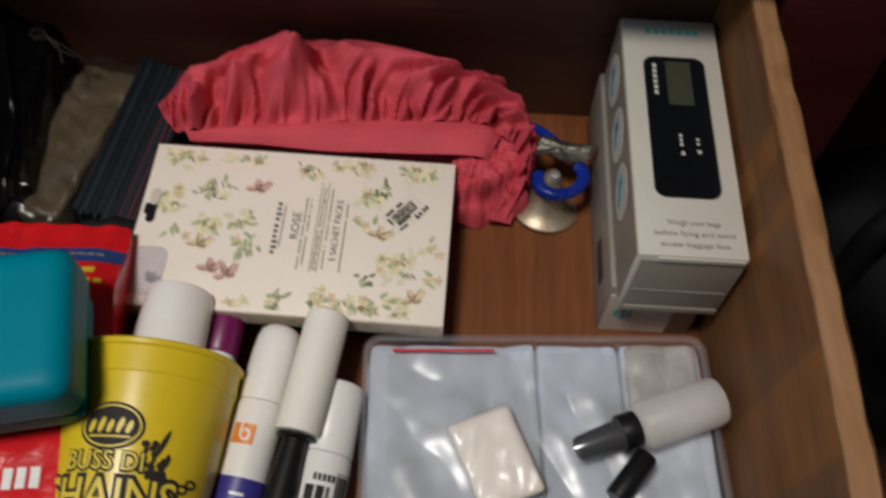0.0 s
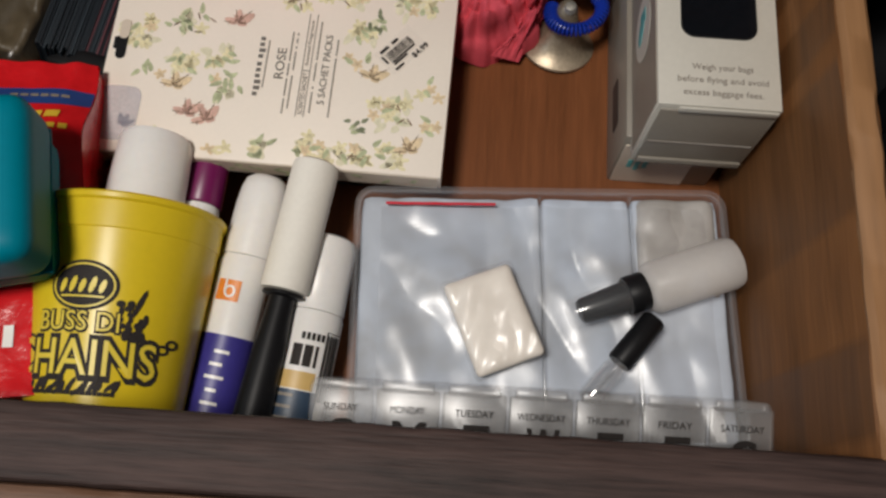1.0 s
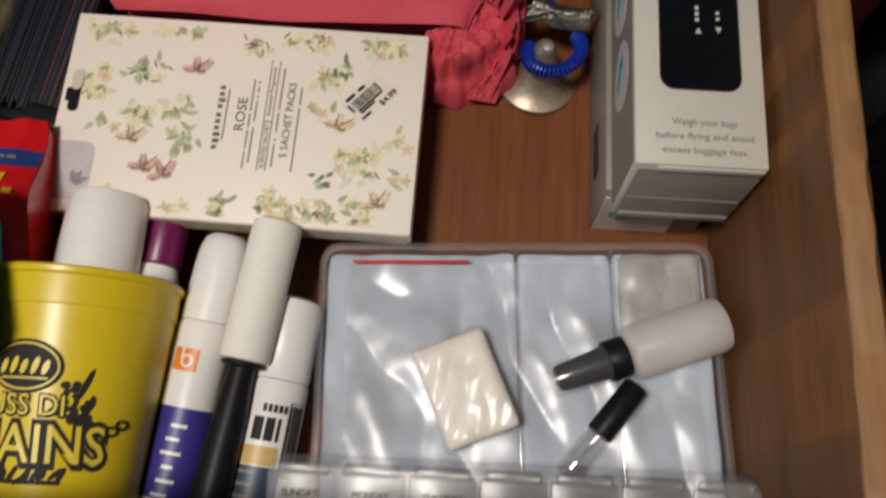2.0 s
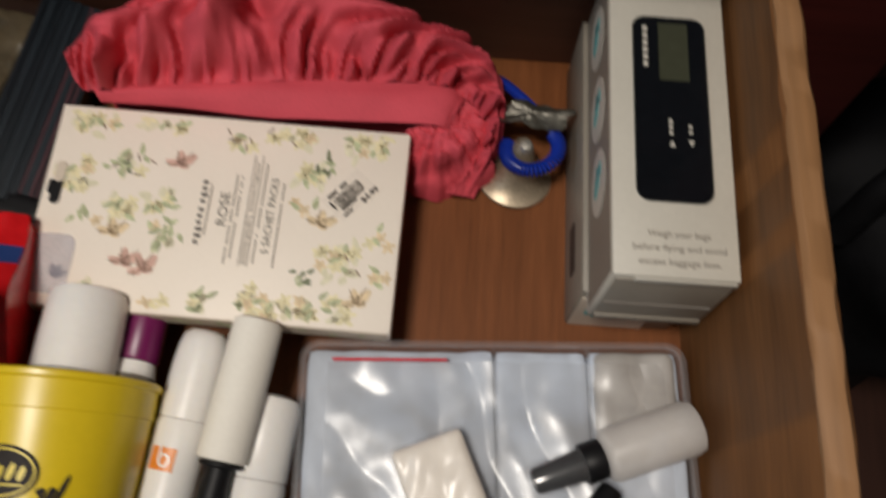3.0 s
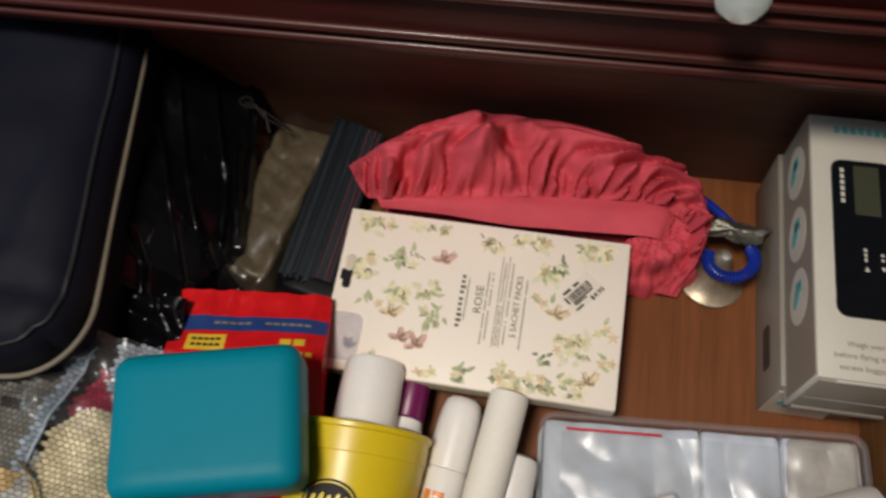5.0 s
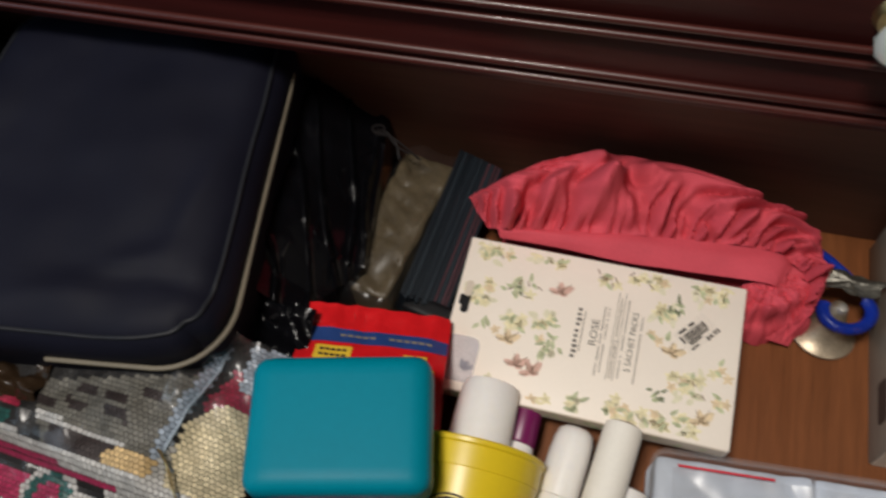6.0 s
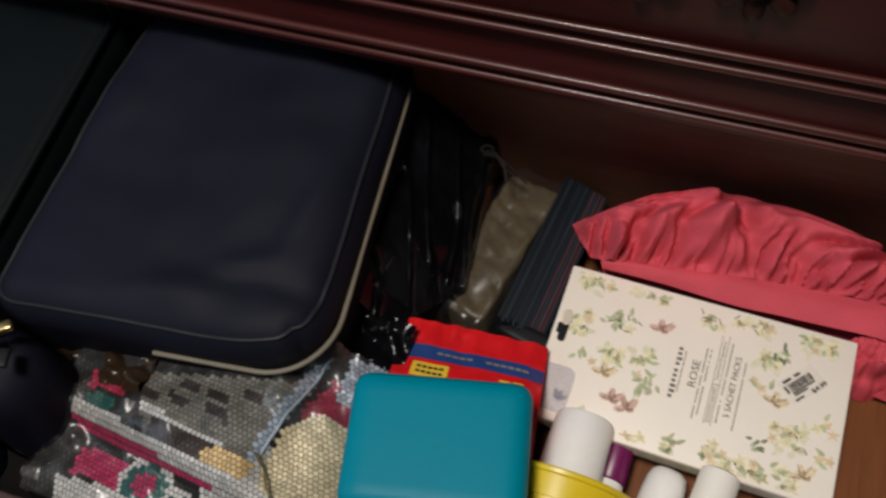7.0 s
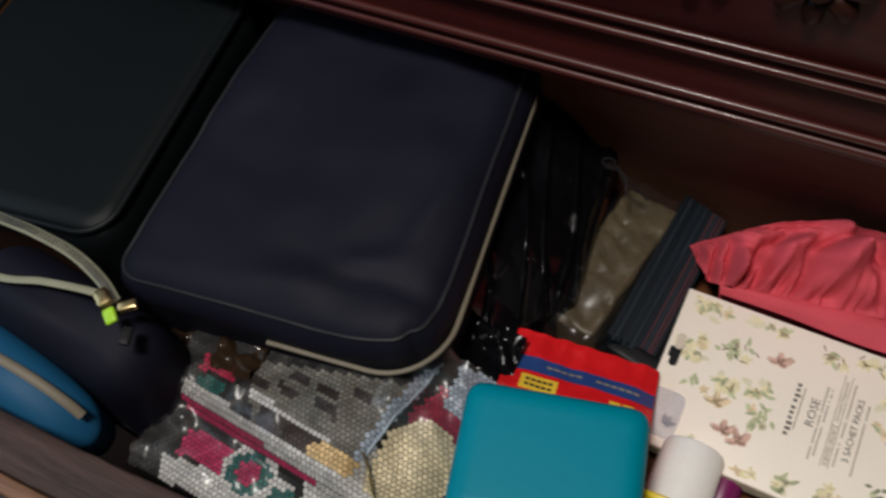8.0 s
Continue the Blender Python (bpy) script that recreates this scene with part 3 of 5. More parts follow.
tag = part("price_sticker", plates([bar(-0.0150, 0.0150, -0.0095, 0.0100)], 0.0004, 0.0002, TAGM), STICK, carton, "silver price sticker", smooth=False)
bars = []
x = -0.010
while x < 0.009:
    w = rng.choice((0.0004, 0.0006, 0.0009))
    bars.append(bar(x, x + w, -0.0012, 0.0048))
    x += w + rng.choice((0.0004, 0.0006))
bars += [bar(-0.011, -0.004, 0.0066, 0.0085), bar(-0.001, 0.004, 0.0066, 0.0085), bar(-0.013, -0.0115, -0.001, 0.005), bar(-0.010, 0.009, -0.0030, -0.0018), bar(-0.010, 0.001, -0.0048, -0.0036), bar(-0.012, -0.005, -0.0082, -0.0068)]
part("barcode", plates(bars, 0.0006, 0.00015, TAGM), INK, tag, smooth=False, kind="stuff")
bm = words("$4.99", 0.0125, 0.0042, bold=0.01)
bm.transform(TAGM @ Matrix.Translation((0.0085, -0.0082, 0.0008)))
part("price", bm, INK, tag, smooth=False)
marks = [petal(-CW / 2 + 0.016, -CD / 2 + 0.014, a, 0.0075, 0.0034, 8, 0.4) for a in (0.5, 1.2, 1.8)]
part("printed_leaf", plates(marks, 0.00012, 0.0001, CM), SOFTINK, carton, smooth=False, kind="stuff")
HOLO = CM @ Matrix.Translation((-CW / 2 + 0.012, -CD / 2 + 0.021, 0))
part("hologram_sticker", plates([[(0.0115 * math.copysign(abs(math.cos(t)) ** 0.4, math.cos(t)), 0.0155 * math.copysign(abs(math.sin(t)) ** 0.4, math.sin(t))) for t in [2 * math.pi * k / 32 for k in range(32)]]], 0.0003, 0.0002, HOLO), HOLOG, carton, smooth=False)
part("hang_hole_back", plates([rounded(-CW / 2 + 0.0045, -CW / 2 + 0.0098, 0.0100, 0.0215, 0.0024)], 0.0006, 0.0001, CM), CARTON_DARK, carton, "tan carton seen through the slot", smooth=False)
part("hang_hole", plates([rounded(-CW / 2 + 0.0045, -CW / 2 + 0.0098, -0.0020, 0.0215, 0.0024), rounded(-CW / 2 + 0.0025, -CW / 2 + 0.0050, 0.0035, 0.0110, 0.0011)], 0.0003, 0.0002, CM), BLACKP, carton, "dark punched hanging slot", smooth=False)

# ---- luggage scale in its carton ----
scale = thing("luggage_scale_box", (0.12, 0.295, 0), "white carton of a luggage scale with a window", "box")
SM = Matrix.Translation((0.1195, 0.2945, 0)) @ Matrix.Rotation(radians(-0.4), 4, "Z")
part("carton_body", block(-0.0275, 0.0275, -0.0820, 0.0820, 0.0465, 0.1040, 0.0008, m=SM), SCALEW, scale)
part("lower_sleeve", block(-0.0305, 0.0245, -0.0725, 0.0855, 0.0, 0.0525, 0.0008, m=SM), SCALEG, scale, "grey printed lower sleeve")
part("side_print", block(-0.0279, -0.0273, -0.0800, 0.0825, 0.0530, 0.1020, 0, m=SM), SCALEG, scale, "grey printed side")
# End flap: the shaded band under the white top is painted in grey.
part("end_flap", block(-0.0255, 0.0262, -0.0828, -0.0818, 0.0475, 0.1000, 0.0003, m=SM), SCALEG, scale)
part("flap_tab", block(-0.018, 0.026, -0.0836, -0.0824, 0.1000, 0.1038, 0.0004, m=SM), SCALEW, scale)
part("end_panel", block(-0.0290, 0.0100, -0.0733, -0.0726, 0.001, 0.0440, 0.0002, m=SM), CARTON_DARK, scale, "bare cream lower flap", smooth=False)
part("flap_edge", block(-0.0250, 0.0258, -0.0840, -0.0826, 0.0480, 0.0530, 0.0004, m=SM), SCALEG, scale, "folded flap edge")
part("flap_fold", block(-0.0245, 0.0252, -0.0833, -0.0827, 0.0690, 0.0705, 0.0002, m=SM), GREYINK, scale, smooth=False)
part("end_print", joined([block(-0.0240 + 0.0040 * k, -0.0215 + 0.0040 * k, -0.0737, -0.0733, 0.020 - 0.003 * (k % 2), 0.028, 0, m=SM) for k in range(3)]), TEALP, scale, "small teal print", smooth=False, kind="stuff")


win = part("window", plates([rounded(-0.0165, 0.0175, -0.0465, 0.0510, 0.006)], 0.1041, 0.0005, SM), GLOSSB, scale, "glossy black window showing the scale")
part("display", plates([bar(-0.0045, 0.0095, 0.0160, 0.0480)], 0.1046, 0.0002, SM), LCD, win, smooth=False)
part("window_rim", tube([SM @ Vector((x, y, 0.1047)) for x, y in rounded(-0.0165, 0.0175, -0.0465, 0.0510, 0.006)], 0.0005, 6, True), BLACKP, win)
marks = [bar(-0.0120, -0.0098, 0.023 + 0.004 * k, 0.0258 + 0.004 * k) for k in range(6)]
marks += [bar(-0.0010, 0.0006, -0.013 + 0.003 * k, -0.0110 + 0.003 * k) for k in range(3)] + [bar(0.0080, 0.0096, -0.012 + 0.003 * k, -0.0105 + 0.003 * k) for k in range(2)]
marks += [[(-0.0012, -0.0190), (0.0016, -0.0190), (0.0002, -0.0160)], [(0.0076, -0.0155), (0.0104, -0.0155), (0.0090, -0.0185)]]
part("button_print", plates(marks, 0.1046, 0.0002, SM), SCALEW, win, smooth=False, kind="stuff")
for body, y in (("Weigh your bags", -0.0625), ("before flying and avoid", -0.0690), ("excess baggage fees.", -0.0755)):
    bm = words(body, 0.0022 * len(body) ** 0.93, 0.0040)
    bm.transform(SM @ Matrix.Translation((0.0015, y, 0.1042)))
    part("wording", bm, GREYINK, scale, smooth=False)
part("label_print", plates([bar(-0.014 + 0.0046 * k, -0.0108 + 0.0046 * k, 0.0700, 0.0750) for k in range(7)], 0.1041, 0.0002, SM), TEALP, scale, smooth=False, kind="stuff")
SIDE = SM @ Matrix.Translation((-0.0280, 0, 0.079)) @ Euler((0, radians(-90), 0)).to_matrix().to_4x4()
for k, y in enumerate((0.055, 0.013, -0.027)):
    ring = [(0.015 * math.cos(2 * math.pi * i / 24), y + 0.017 * math.sin(2 * math.pi * i / 24)) for i in range(24)]
    part("picture_disc", plates([ring], 0.0001, 0.0002, SIDE), SCALEW, scale, smooth=False)
    part("picture_mark", plates([petal(-0.008, y - 0.006, 0.9, 0.018, 0.009), bar(-0.004, 0.006, y + 0.002, y + 0.009)], 0.0003, 0.0002, SIDE), TEALP, scale, smooth=False, kind="stuff")
part("side_slot", plates([rounded(-0.008, 0.006, -0.054, -0.026, 0.003)], 0.0001, 0.0002, SM @ Matrix.Translation((-0.0306, 0, 0.026)) @ Euler((0, radians(-90), 0)).to_matrix().to_4x4()), DARKF, scale, smooth=False)

# ---- pink bonnet ----
bonnet = thing("bonnet", (-0.07, 0.345, 0), "crumpled pink cotton bonnet with a gathered elastic band", "bonnet")
SEAM = [(-0.194, 0.341, 0.037), (-0.172, 0.3135, 0.046), (-0.130, 0.3165, 0.051), (-0.073, 0.323, 0.052), (-0.029, 0.327, 0.051), (0.014, 0.329, 0.049), (0.036, 0.318, 0.038), (0.034, 0.296, 0.024), (0.020, 0.284, 0.012)]
CREST = [(-0.190, 0.346, 0.042), (-0.156, 0.359, 0.064), (-0.114, 0.374, 0.073), (-0.078, 0.376, 0.074), (-0.037, 0.374, 0.069), (0.004, 0.366, 0.062), (0.043, 0.352, 0.042), (0.050, 0.322, 0.022), (0.036, 0.290, 0.006)]
SEAM = [(x, y + 0.0045, z + 0.0015) for x, y, z in SEAM]
seam_path, crest_path = smooth_path(SEAM, 241), smooth_path(CREST, 241)


def gather(u, w):
    """Fine gathers at the seam that merge into soft folds fanning out upwards, one long ridge and one deep crease."""
    lean = 0.30 * (0.40 - u) - 0.10 * math.exp(-((u - 0.58) / 0.16) ** 2)
    s = u + lean * (0.55 * w + 0.75 * w * w) + 0.075 * w * noise.noise(Vector((u * 5, w * 2.2, 3))) + 0.012 * math.sin(6.5 * w + 9 * u) * w
    valley = lambda n: math.sqrt(n * n + 0.006) - 0.2
    fine = 0.0175 * (math.sqrt(noise.noise(Vector((s * 72, w * 0.5, 0.0))) ** 2 + 0.003) - 0.2) * math.exp(-w * 4.0) * (0.25 + 0.75 * min(1.0, w / 0.10)) * min(1.0, 6 * u)
    mid = 0.0520 * valley(noise.noise(Vector((s * 34, w * 1.5, 4.0)))) * min(1.0, w / 0.14 + 0.15) * math.exp(-w * 1.3)
    broad = 0.0420 * valley(noise.noise(Vector((s * 13 + 0.4, w * 1.9, 9.0)))) * math.sin(math.pi * min(0.12 + 0.85 * w, 1.0)) ** 1.2
    d = u - (0.375 - 0.115 * w)
    ridge = (0.0125 * math.exp(-(d / (0.030 if d < 0 else 0.020)) ** 2) - 0.0060 * math.exp(-((d - 0.052) / 0.022) ** 2)) * min(1.0, 0.25 + 1.6 * w) * (1 - 0.35 * w)
    d = u - (0.55 + 0.085 * w)
    crease = -0.0090 * math.exp(-(d / (0.024 if d < 0 else 0.016)) ** 2) * min(1.0, 2.2 * w) * (1 - 0.3 * w)
    crumple = 0.0045 * noise.noise(Vector((s * 30 + 5 * w, w * 4.5, 14.0))) * min(1.0, 3 * w) * (1.2 - 0.6 * w)
    return fine + mid + broad + ridge + crease + crumple


def crown(u, v):
    i = min(int(u * 240), 240)
    a, b = seam_path[i], crest_path[i]
    ends = min(1, 9 * u, 6 * (1 - u))
    if v < 0.6:
        w = v / 0.6
        p = a.lerp(b, w) + Vector((0, -0.1, 1)) * 0.013 * math.sin(math.pi * w ** 1.15) * ends
        d = gather(u, w) * ends
        return p + Vector((0.2, -0.3, 1)) * d
    w = (v - 0.6) / 0.4
    low = Vector((b.x, min(b.y + 0.010 + 0.008 * w, 0.386), 0.0))
    p = b.lerp(low, w) + Vector((0, 0.006 * math.sin(math.pi * w), 0)) + Vector((0.2, -0.3, 1)) * gather(u, 1.0) * ends * (1 - w)
    p.y = min(p.y, 0.386)
    return p


part("crown", sheet(crown, 240, 60, 0.0008), PINK, bonnet, "gathered pink crown")
BANDLOW = [(-0.165, 0.3140, 0.045), (-0.121, 0.3125, 0.0475), (-0.082, 0.310, 0.0475), (-0.045, 0.3105, 0.048), (0.010, 0.3125, 0.047), (0.018, 0.312, 0.042)]
BANDTOP = [(-0.168, 0.3135, 0.047), (-0.121, 0.318, 0.0505), (-0.073, 0.323, 0.0515), (-0.029, 0.327, 0.0505), (0.014, 0.329, 0.0485), (0.026, 0.324, 0.043)]
BANDTOP = [(x, y + 0.0045, z + 0.0015) for x, y, z in BANDTOP]
bl, bt = smooth_path(BANDLOW, 121), smooth_path(BANDTOP, 121)


def band(u, v):
    i = min(int(u * 120), 120)
    p = bt[i].lerp(bl[i], min(v / 0.75, 1.0))
    p.z += 0.003 * math.sin(math.pi * min(v / 0.75, 1)) + wob(u * 3, v * 2, 0, 2, 0.0008)
    if v > 0.75:
        w = (v - 0.75) / 0.25
        p += Vector((0, 0.008 * w, -0.010 * w))
    return p


part("elastic_band", sheet(band, 120, 16, 0.0009), PINK, bonnet, "flat folded pink band")


def hem(u, v):
    a = math.pi * (0.80 - 1.62 * u)
    r = 0.006 + 0.0245 * v
    k = noise.noise(Vector((u * 26, v * 1.5 + 0.6 * math.sin(u * 9), 1))) * 0.0050 * v + noise.noise(Vector((u * 9, v * 3, 5))) * 0.0060 * v
    c = Vector((0.014, 0.3200, 0.0))
    d = Vector((math.cos(a) * 1.14, math.sin(a), 0))
    return c + d * (r + k) + Vector((0, 0, 0.040 * math.sqrt(max(0, 1 - v ** 2.2)) + 0.002 + k * 1.3 + wob(u * 4, v * 3, 0, 3, 0.004)))


part("gathered_hem", sheet(hem, 150, 26, 0.0008), PINK, bonnet, "ruffled pink underside")


def under(u, v):
    x = -0.165 + 0.20 * u
    p = Vector((x, 0.316 + 0.055 * v + wob(x, v, 0, 30, 0.002), 0.044 * (1 - 0.2 * v) + wob(x, v, 3, 40, 0.003)))
    if v < 0.15:
        p.z *= v / 0.15
    return p


part("lining", sheet(under, 60, 14, 0.0008), PINK, bonnet)

# ---- bell charm with a blue coil ----
charm = thing("bell_keyring", (0.061, 0.303, 0), "pewter bell keyring with a blue coil", "keyring")
part("bell", lathe([(0.0, 0.030), (0.0030, 0.0295), (0.0048, 0.027), (0.0068, 0.020), (0.0098, 0.011), (0.0150, 0.0035), (0.0195, 0.0012), (0.0197, 0.0), (0.018, 0.0), (0.010, 0.008), (0.0, 0.022)], pose(0.0590, 0.3085, 0.0, -8, 4, 0) @ Matrix.Scale(1.12, 4), 36), BELLM, charm, "dull pewter bell")
loop = [Vector((0.0655 + 0.0140 * math.cos(t), 0.3110 + 0.0140 * math.sin(t), 0.030 + 0.004 * math.sin(t + 2))) for t in [math.radians(40 - 245 * k / 399) for k in range(400)]]
coil = []
for k, p in enumerate(loop):
    a = k / 399 * 2 * math.pi * 30
    out = (p - Vector((0.0655, 0.3110, 0.030))).normalized()
    coil.append(p + out * 0.0034 * math.cos(a) + Vector((0, 0, 0.0034 * math.sin(a))))
part("coil", tube(coil, 0.00085, 6), COIL, charm, "royal blue plastic spiral coil")
part("cord", tube(smooth_path([(0.078, 0.322, 0.031), (0.066, 0.333, 0.034), (0.052, 0.349, 0.030), (0.044, 0.362, 0.018), (0.036, 0.372, 0.004)], 30), 0.003, 8), COIL, charm)


def scallop(u, v):
    a = 2 * math.pi * u
    r = (0.0185 + 0.0022 * math.sin(a * 7)) * v * (1.0 + 0.15 * math.cos(2 * a))
    return Vector((0.0645 + r * math.cos(a) * 1.0, 0.3265 + r * math.sin(a) * 0.45, 0.0385 + 0.003 * math.cos(3 * a) * v + 0.0035 * (1 - v) + wob(r * math.cos(a), r * math.sin(a), 0, 350, 0.0007)))


part("medallion", sheet(scallop, 72, 12, 0.0012), MEDAL, charm, "embossed pewter medallion")
part("ball_joint", lathe([(0, 0.006), (0.003, 0.005), (0.004, 0.002), (0.003, 0)], pose(0.062, 0.311, 0.029), 16), SILVER, charm)

# ---- yellow cup with two bottles in it ----
cup = thing("plastic_cup", (-0.149, 0.115, 0), "yellow plastic cup with black lettering lying on its side", "cup")
CUPM = along((-0.1515, 0.0605, 0.0350), (-0.1520, 0.1650, 0.0455))
LEN = (Vector((-0.1515, 0.0605, 0.0350)) - Vector((-0.1520, 0.1650, 0.0455))).length
CR0, CR1 = 0.0340, 0.0438
part("cup_wall", lathe([(0.0, 0.002), (CR0 - 0.004, 0.002), (CR0 - 0.003, 0.0), (CR0, 0.0), (CR0 + 0.0004, 0.003), (CR1 - 0.0018, LEN - 0.0165), (CR1 - 0.0012, LEN - 0.0160),
                     (CR1 - 0.0007, LEN - 0.004), (CR1 + 0.0006, LEN - 0.003), (CR1 + 0.0008, LEN - 0.001), (CR1, LEN), (CR1 - 0.0016, LEN - 0.001), (CR1 - 0.0030, LEN - 0.016), (CR0 - 0.0016, 0.005), (0.0, 0.004)], CUPM, 72), YELLOW, cup)


def on_cup(bm, turn, height, off=0.0004):
    """Wraps a flat print on the cup: x round it, y up it. turn: degrees from its top."""
    for v in bm.verts:
        h = height + v.co.y
        r = CR0 + (CR1 - 0.0018 - CR0) * h / (LEN - 0.0165)
        a = -v.co.x / r - radians(turn)
        rad = r + off + v.co.z
        v.co = Vector((rad * math.sin(a), rad * math.cos(a), h))
    side = CUPM.to_3x3().inverted() @ Vector((0, 0, 1))
    spin = math.atan2(side.x, side.y)
    bm.transform(CUPM @ Matrix.Rotation(-spin, 4, "Z"))
    return bm


def fine_grid(polys, h, z=0.0):
    """Flat prints; broad bars are cut into narrow ones, so that they can follow a curve."""
    out = []
    for poly in polys:
        wide = max(q[0] for q in poly) - min(q[0] for q in poly)
        if len(poly) == 4 and poly[0][1] == poly[1][1] and wide > 0.0016:
            n = math.ceil(wide / 0.0012)
            (x0, y0), y1 = poly[0], poly[2][1]
            out += [bar(x0 + wide * k / n, x0 + wide * (k + 1) / n, y0, y1) for k in range(n)]
        else:
            out.append(poly)
    return plates(out, z, h, Matrix())


def cup_letters(name, body, w, hgt, turn, height, ink, bold, off=0.0004):
    part(name, on_cup(words(body, w, hgt, 0.0002, bold), turn, height, off), ink, cup, smooth=False)


def oval(rx, ry, n=40, x=0.0, y=0.0):
    return [(x + rx * math.cos(2 * math.pi * k / n), y + ry * math.sin(2 * math.pi * k / n)) for k in range(n)]


def ring_print(rx, ry, w, n=40):
    return [[(rx * math.cos(a), ry * math.sin(a)), (rx * math.cos(b), ry * math.sin(b)), ((rx - w) * math.cos(b), (ry - w) * math.sin(b)), ((rx - w) * math.cos(a), (ry - w) * math.sin(a))]
            for a, b in [(2 * math.pi * k / n, 2 * math.pi * (k + 1) / n) for k in range(n)]]


TURN_C = 0.0
def filled_oval(rx, ry, n=26):
    edge_x = [-rx * math.cos(math.pi * k / n) for k in range(n + 1)]
    tall = lambda x: ry * math.sqrt(max(0.0, 1 - (x / rx) ** 2))
    return [[(p, -tall(p) - 1e-5), (q, -tall(q) - 1e-5), (q, tall(q) + 1e-5), (p, tall(p) + 1e-5)] for p, q in zip(edge_x, edge_x[1:])]


badge = part("badge", on_cup(plates(filled_oval(0.0152, 0.0110), 0, 0.0002, Matrix()), TURN_C - 3, 0.0625), INK, cup, "black oval badge", smooth=False, kind="stuff")
part("badge_ring", on_cup(plates(ring_print(0.0138, 0.0097, 0.0008), 0, 0.0002, Matrix()), TURN_C - 3, 0.0625, 0.0007), YEL_INK, cup, smooth=False, kind="stuff")
strokes = [petal(-0.0098 + 0.0043 * k, -0.0034, radians(72), 0.0066 + 0.0012 * (k % 2), 0.0026, 8) for k in range(5)] + [bar(-0.0095, 0.0095, -0.0052, -0.0044)]
part("badge_mark", on_cup(fine_grid(strokes, 0.0002), TURN_C - 3, 0.0625, 0.0007), YEL_INK, cup, smooth=False, kind="stuff")
cup_letters("lettering_shadow", "BUSS DI", 0.0376, 0.0102, TURN_C - 5, 0.0470, INK, 0.07, 0.0002)
cup_letters("lettering", "BUSS DI", 0.0360, 0.0084, TURN_C - 5, 0.0472, YEL_INK, 0.0, 0.0006)
cup_letters("lettering_shadow", "CHAINS", 0.0730, 0.0205, TURN_C - 4, 0.0315, INK, 0.085, 0.0002)
cup_letters("lettering", "CHAINS", 0.0690, 0.0155, TURN_C - 4, 0.0318, YEL_INK, 0.005, 0.0006)
rng = random.Random(9)
swash = []
x = -0.027
while x < 0.020:
    w = rng.uniform(0.0015, 0.0032)
    swash.append(petal(x, 0.0012 * rng.uniform(-1, 1), radians(rng.uniform(30, 80)), rng.uniform(0.005, 0.0095), 0.0022, 7))
    swash.append(bar(x, x + w, -0.0008, 0.0010))
    x += w + 0.0003
part("script_line", on_cup(fine_grid(swash, 0.0002), TURN_C - 8, 0.0165), INK, cup, smooth=False, kind="stuff")
splat = [oval(0.0021 * rng.uniform(0.5, 1), 0.0026 * rng.uniform(0.5, 1), 9, rng.uniform(-0.006, 0.006), rng.uniform(-0.007, 0.009)) for k in range(20)]
splat += [petal(0, 0.003, radians(70), 0.014, 0.0025), petal(-0.003, -0.004, radians(160), 0.008, 0.003), petal(0.002, -0.003, radians(-40), 0.008, 0.003)]
part("figure_blot", on_cup(fine_grid(splat, 0.0002), 29, 0.0470), INK, cup, smooth=False, kind="stuff")
link = []
for k in range(3):
    link += [[(0.0045 * k + px * 1.0, 0.0028 * k + py) for px, py in poly] for poly in ring_print(0.0034, 0.0024, 0.0013, 14)]
part("chain_links", on_cup(fine_grid(link, 0.0002), 46, 0.0350), INK, cup, smooth=False, kind="stuff")

wb = thing("white_bottle", (-0.146, 0.14, 0.02), "white plastic bottle with a wide cap inside the yellow cup", "bottle")
WA, WB = (-0.1515, 0.085, 0.0405), (-0.1485, 0.2085, 0.0440)
part("bottle_body", lathe([(0, 0), (0.017, 0.0), (0.0185, 0.002), (0.0185, 0.070), (0.0165, 0.076), (0.0165, 0.082), (0, 0.082)], along(WA, WB), 40), WHITE, wb)
part("cap", lathe([(0.0, 0.1235), (0.0140, 0.1235), (0.0168, 0.1225), (0.0182, 0.1195), (0.0188, 0.100), (0.0190, 0.0835), (0.0180, 0.0830), (0, 0.083)], along(WA, WB), 48), WHITE, wb, "plain white cap")
part("collar", lathe([(0.0178, 0.0765), (0.0194, 0.0768), (0.0196, 0.0800), (0.0192, 0.0822), (0.0178, 0.0824)], along(WA, WB), 48), WHITE, wb)

pb = thing("purple_capped_bottle", (-0.127, 0.15, 0.018), "small white bottle with a purple cap inside the yellow cup", "bottle")
PA, PB = (-0.1315, 0.095, 0.0265), (-0.1255, 0.2085, 0.0255)
part("bottle_body", lathe([(0, 0), (0.0100, 0.0), (0.0112, 0.0015), (0.0112, 0.078), (0.0100, 0.084), (0, 0.084)], along(PA, PB), 32), WHITE, pb)
part("label", lathe([(0.0113, 0.03), (0.0115, 0.031), (0.0115, 0.076), (0.0113, 0.077)], along(PA, PB), 32), SCALEG, pb)
part("cap", lathe([(0.0, 0.1150), (0.0085, 0.1148), (0.0104, 0.1130), (0.0109, 0.0855), (0.0102, 0.0845), (0, 0.0845)], along(PA, PB), 32), PURPLE, pb, "purple cap")

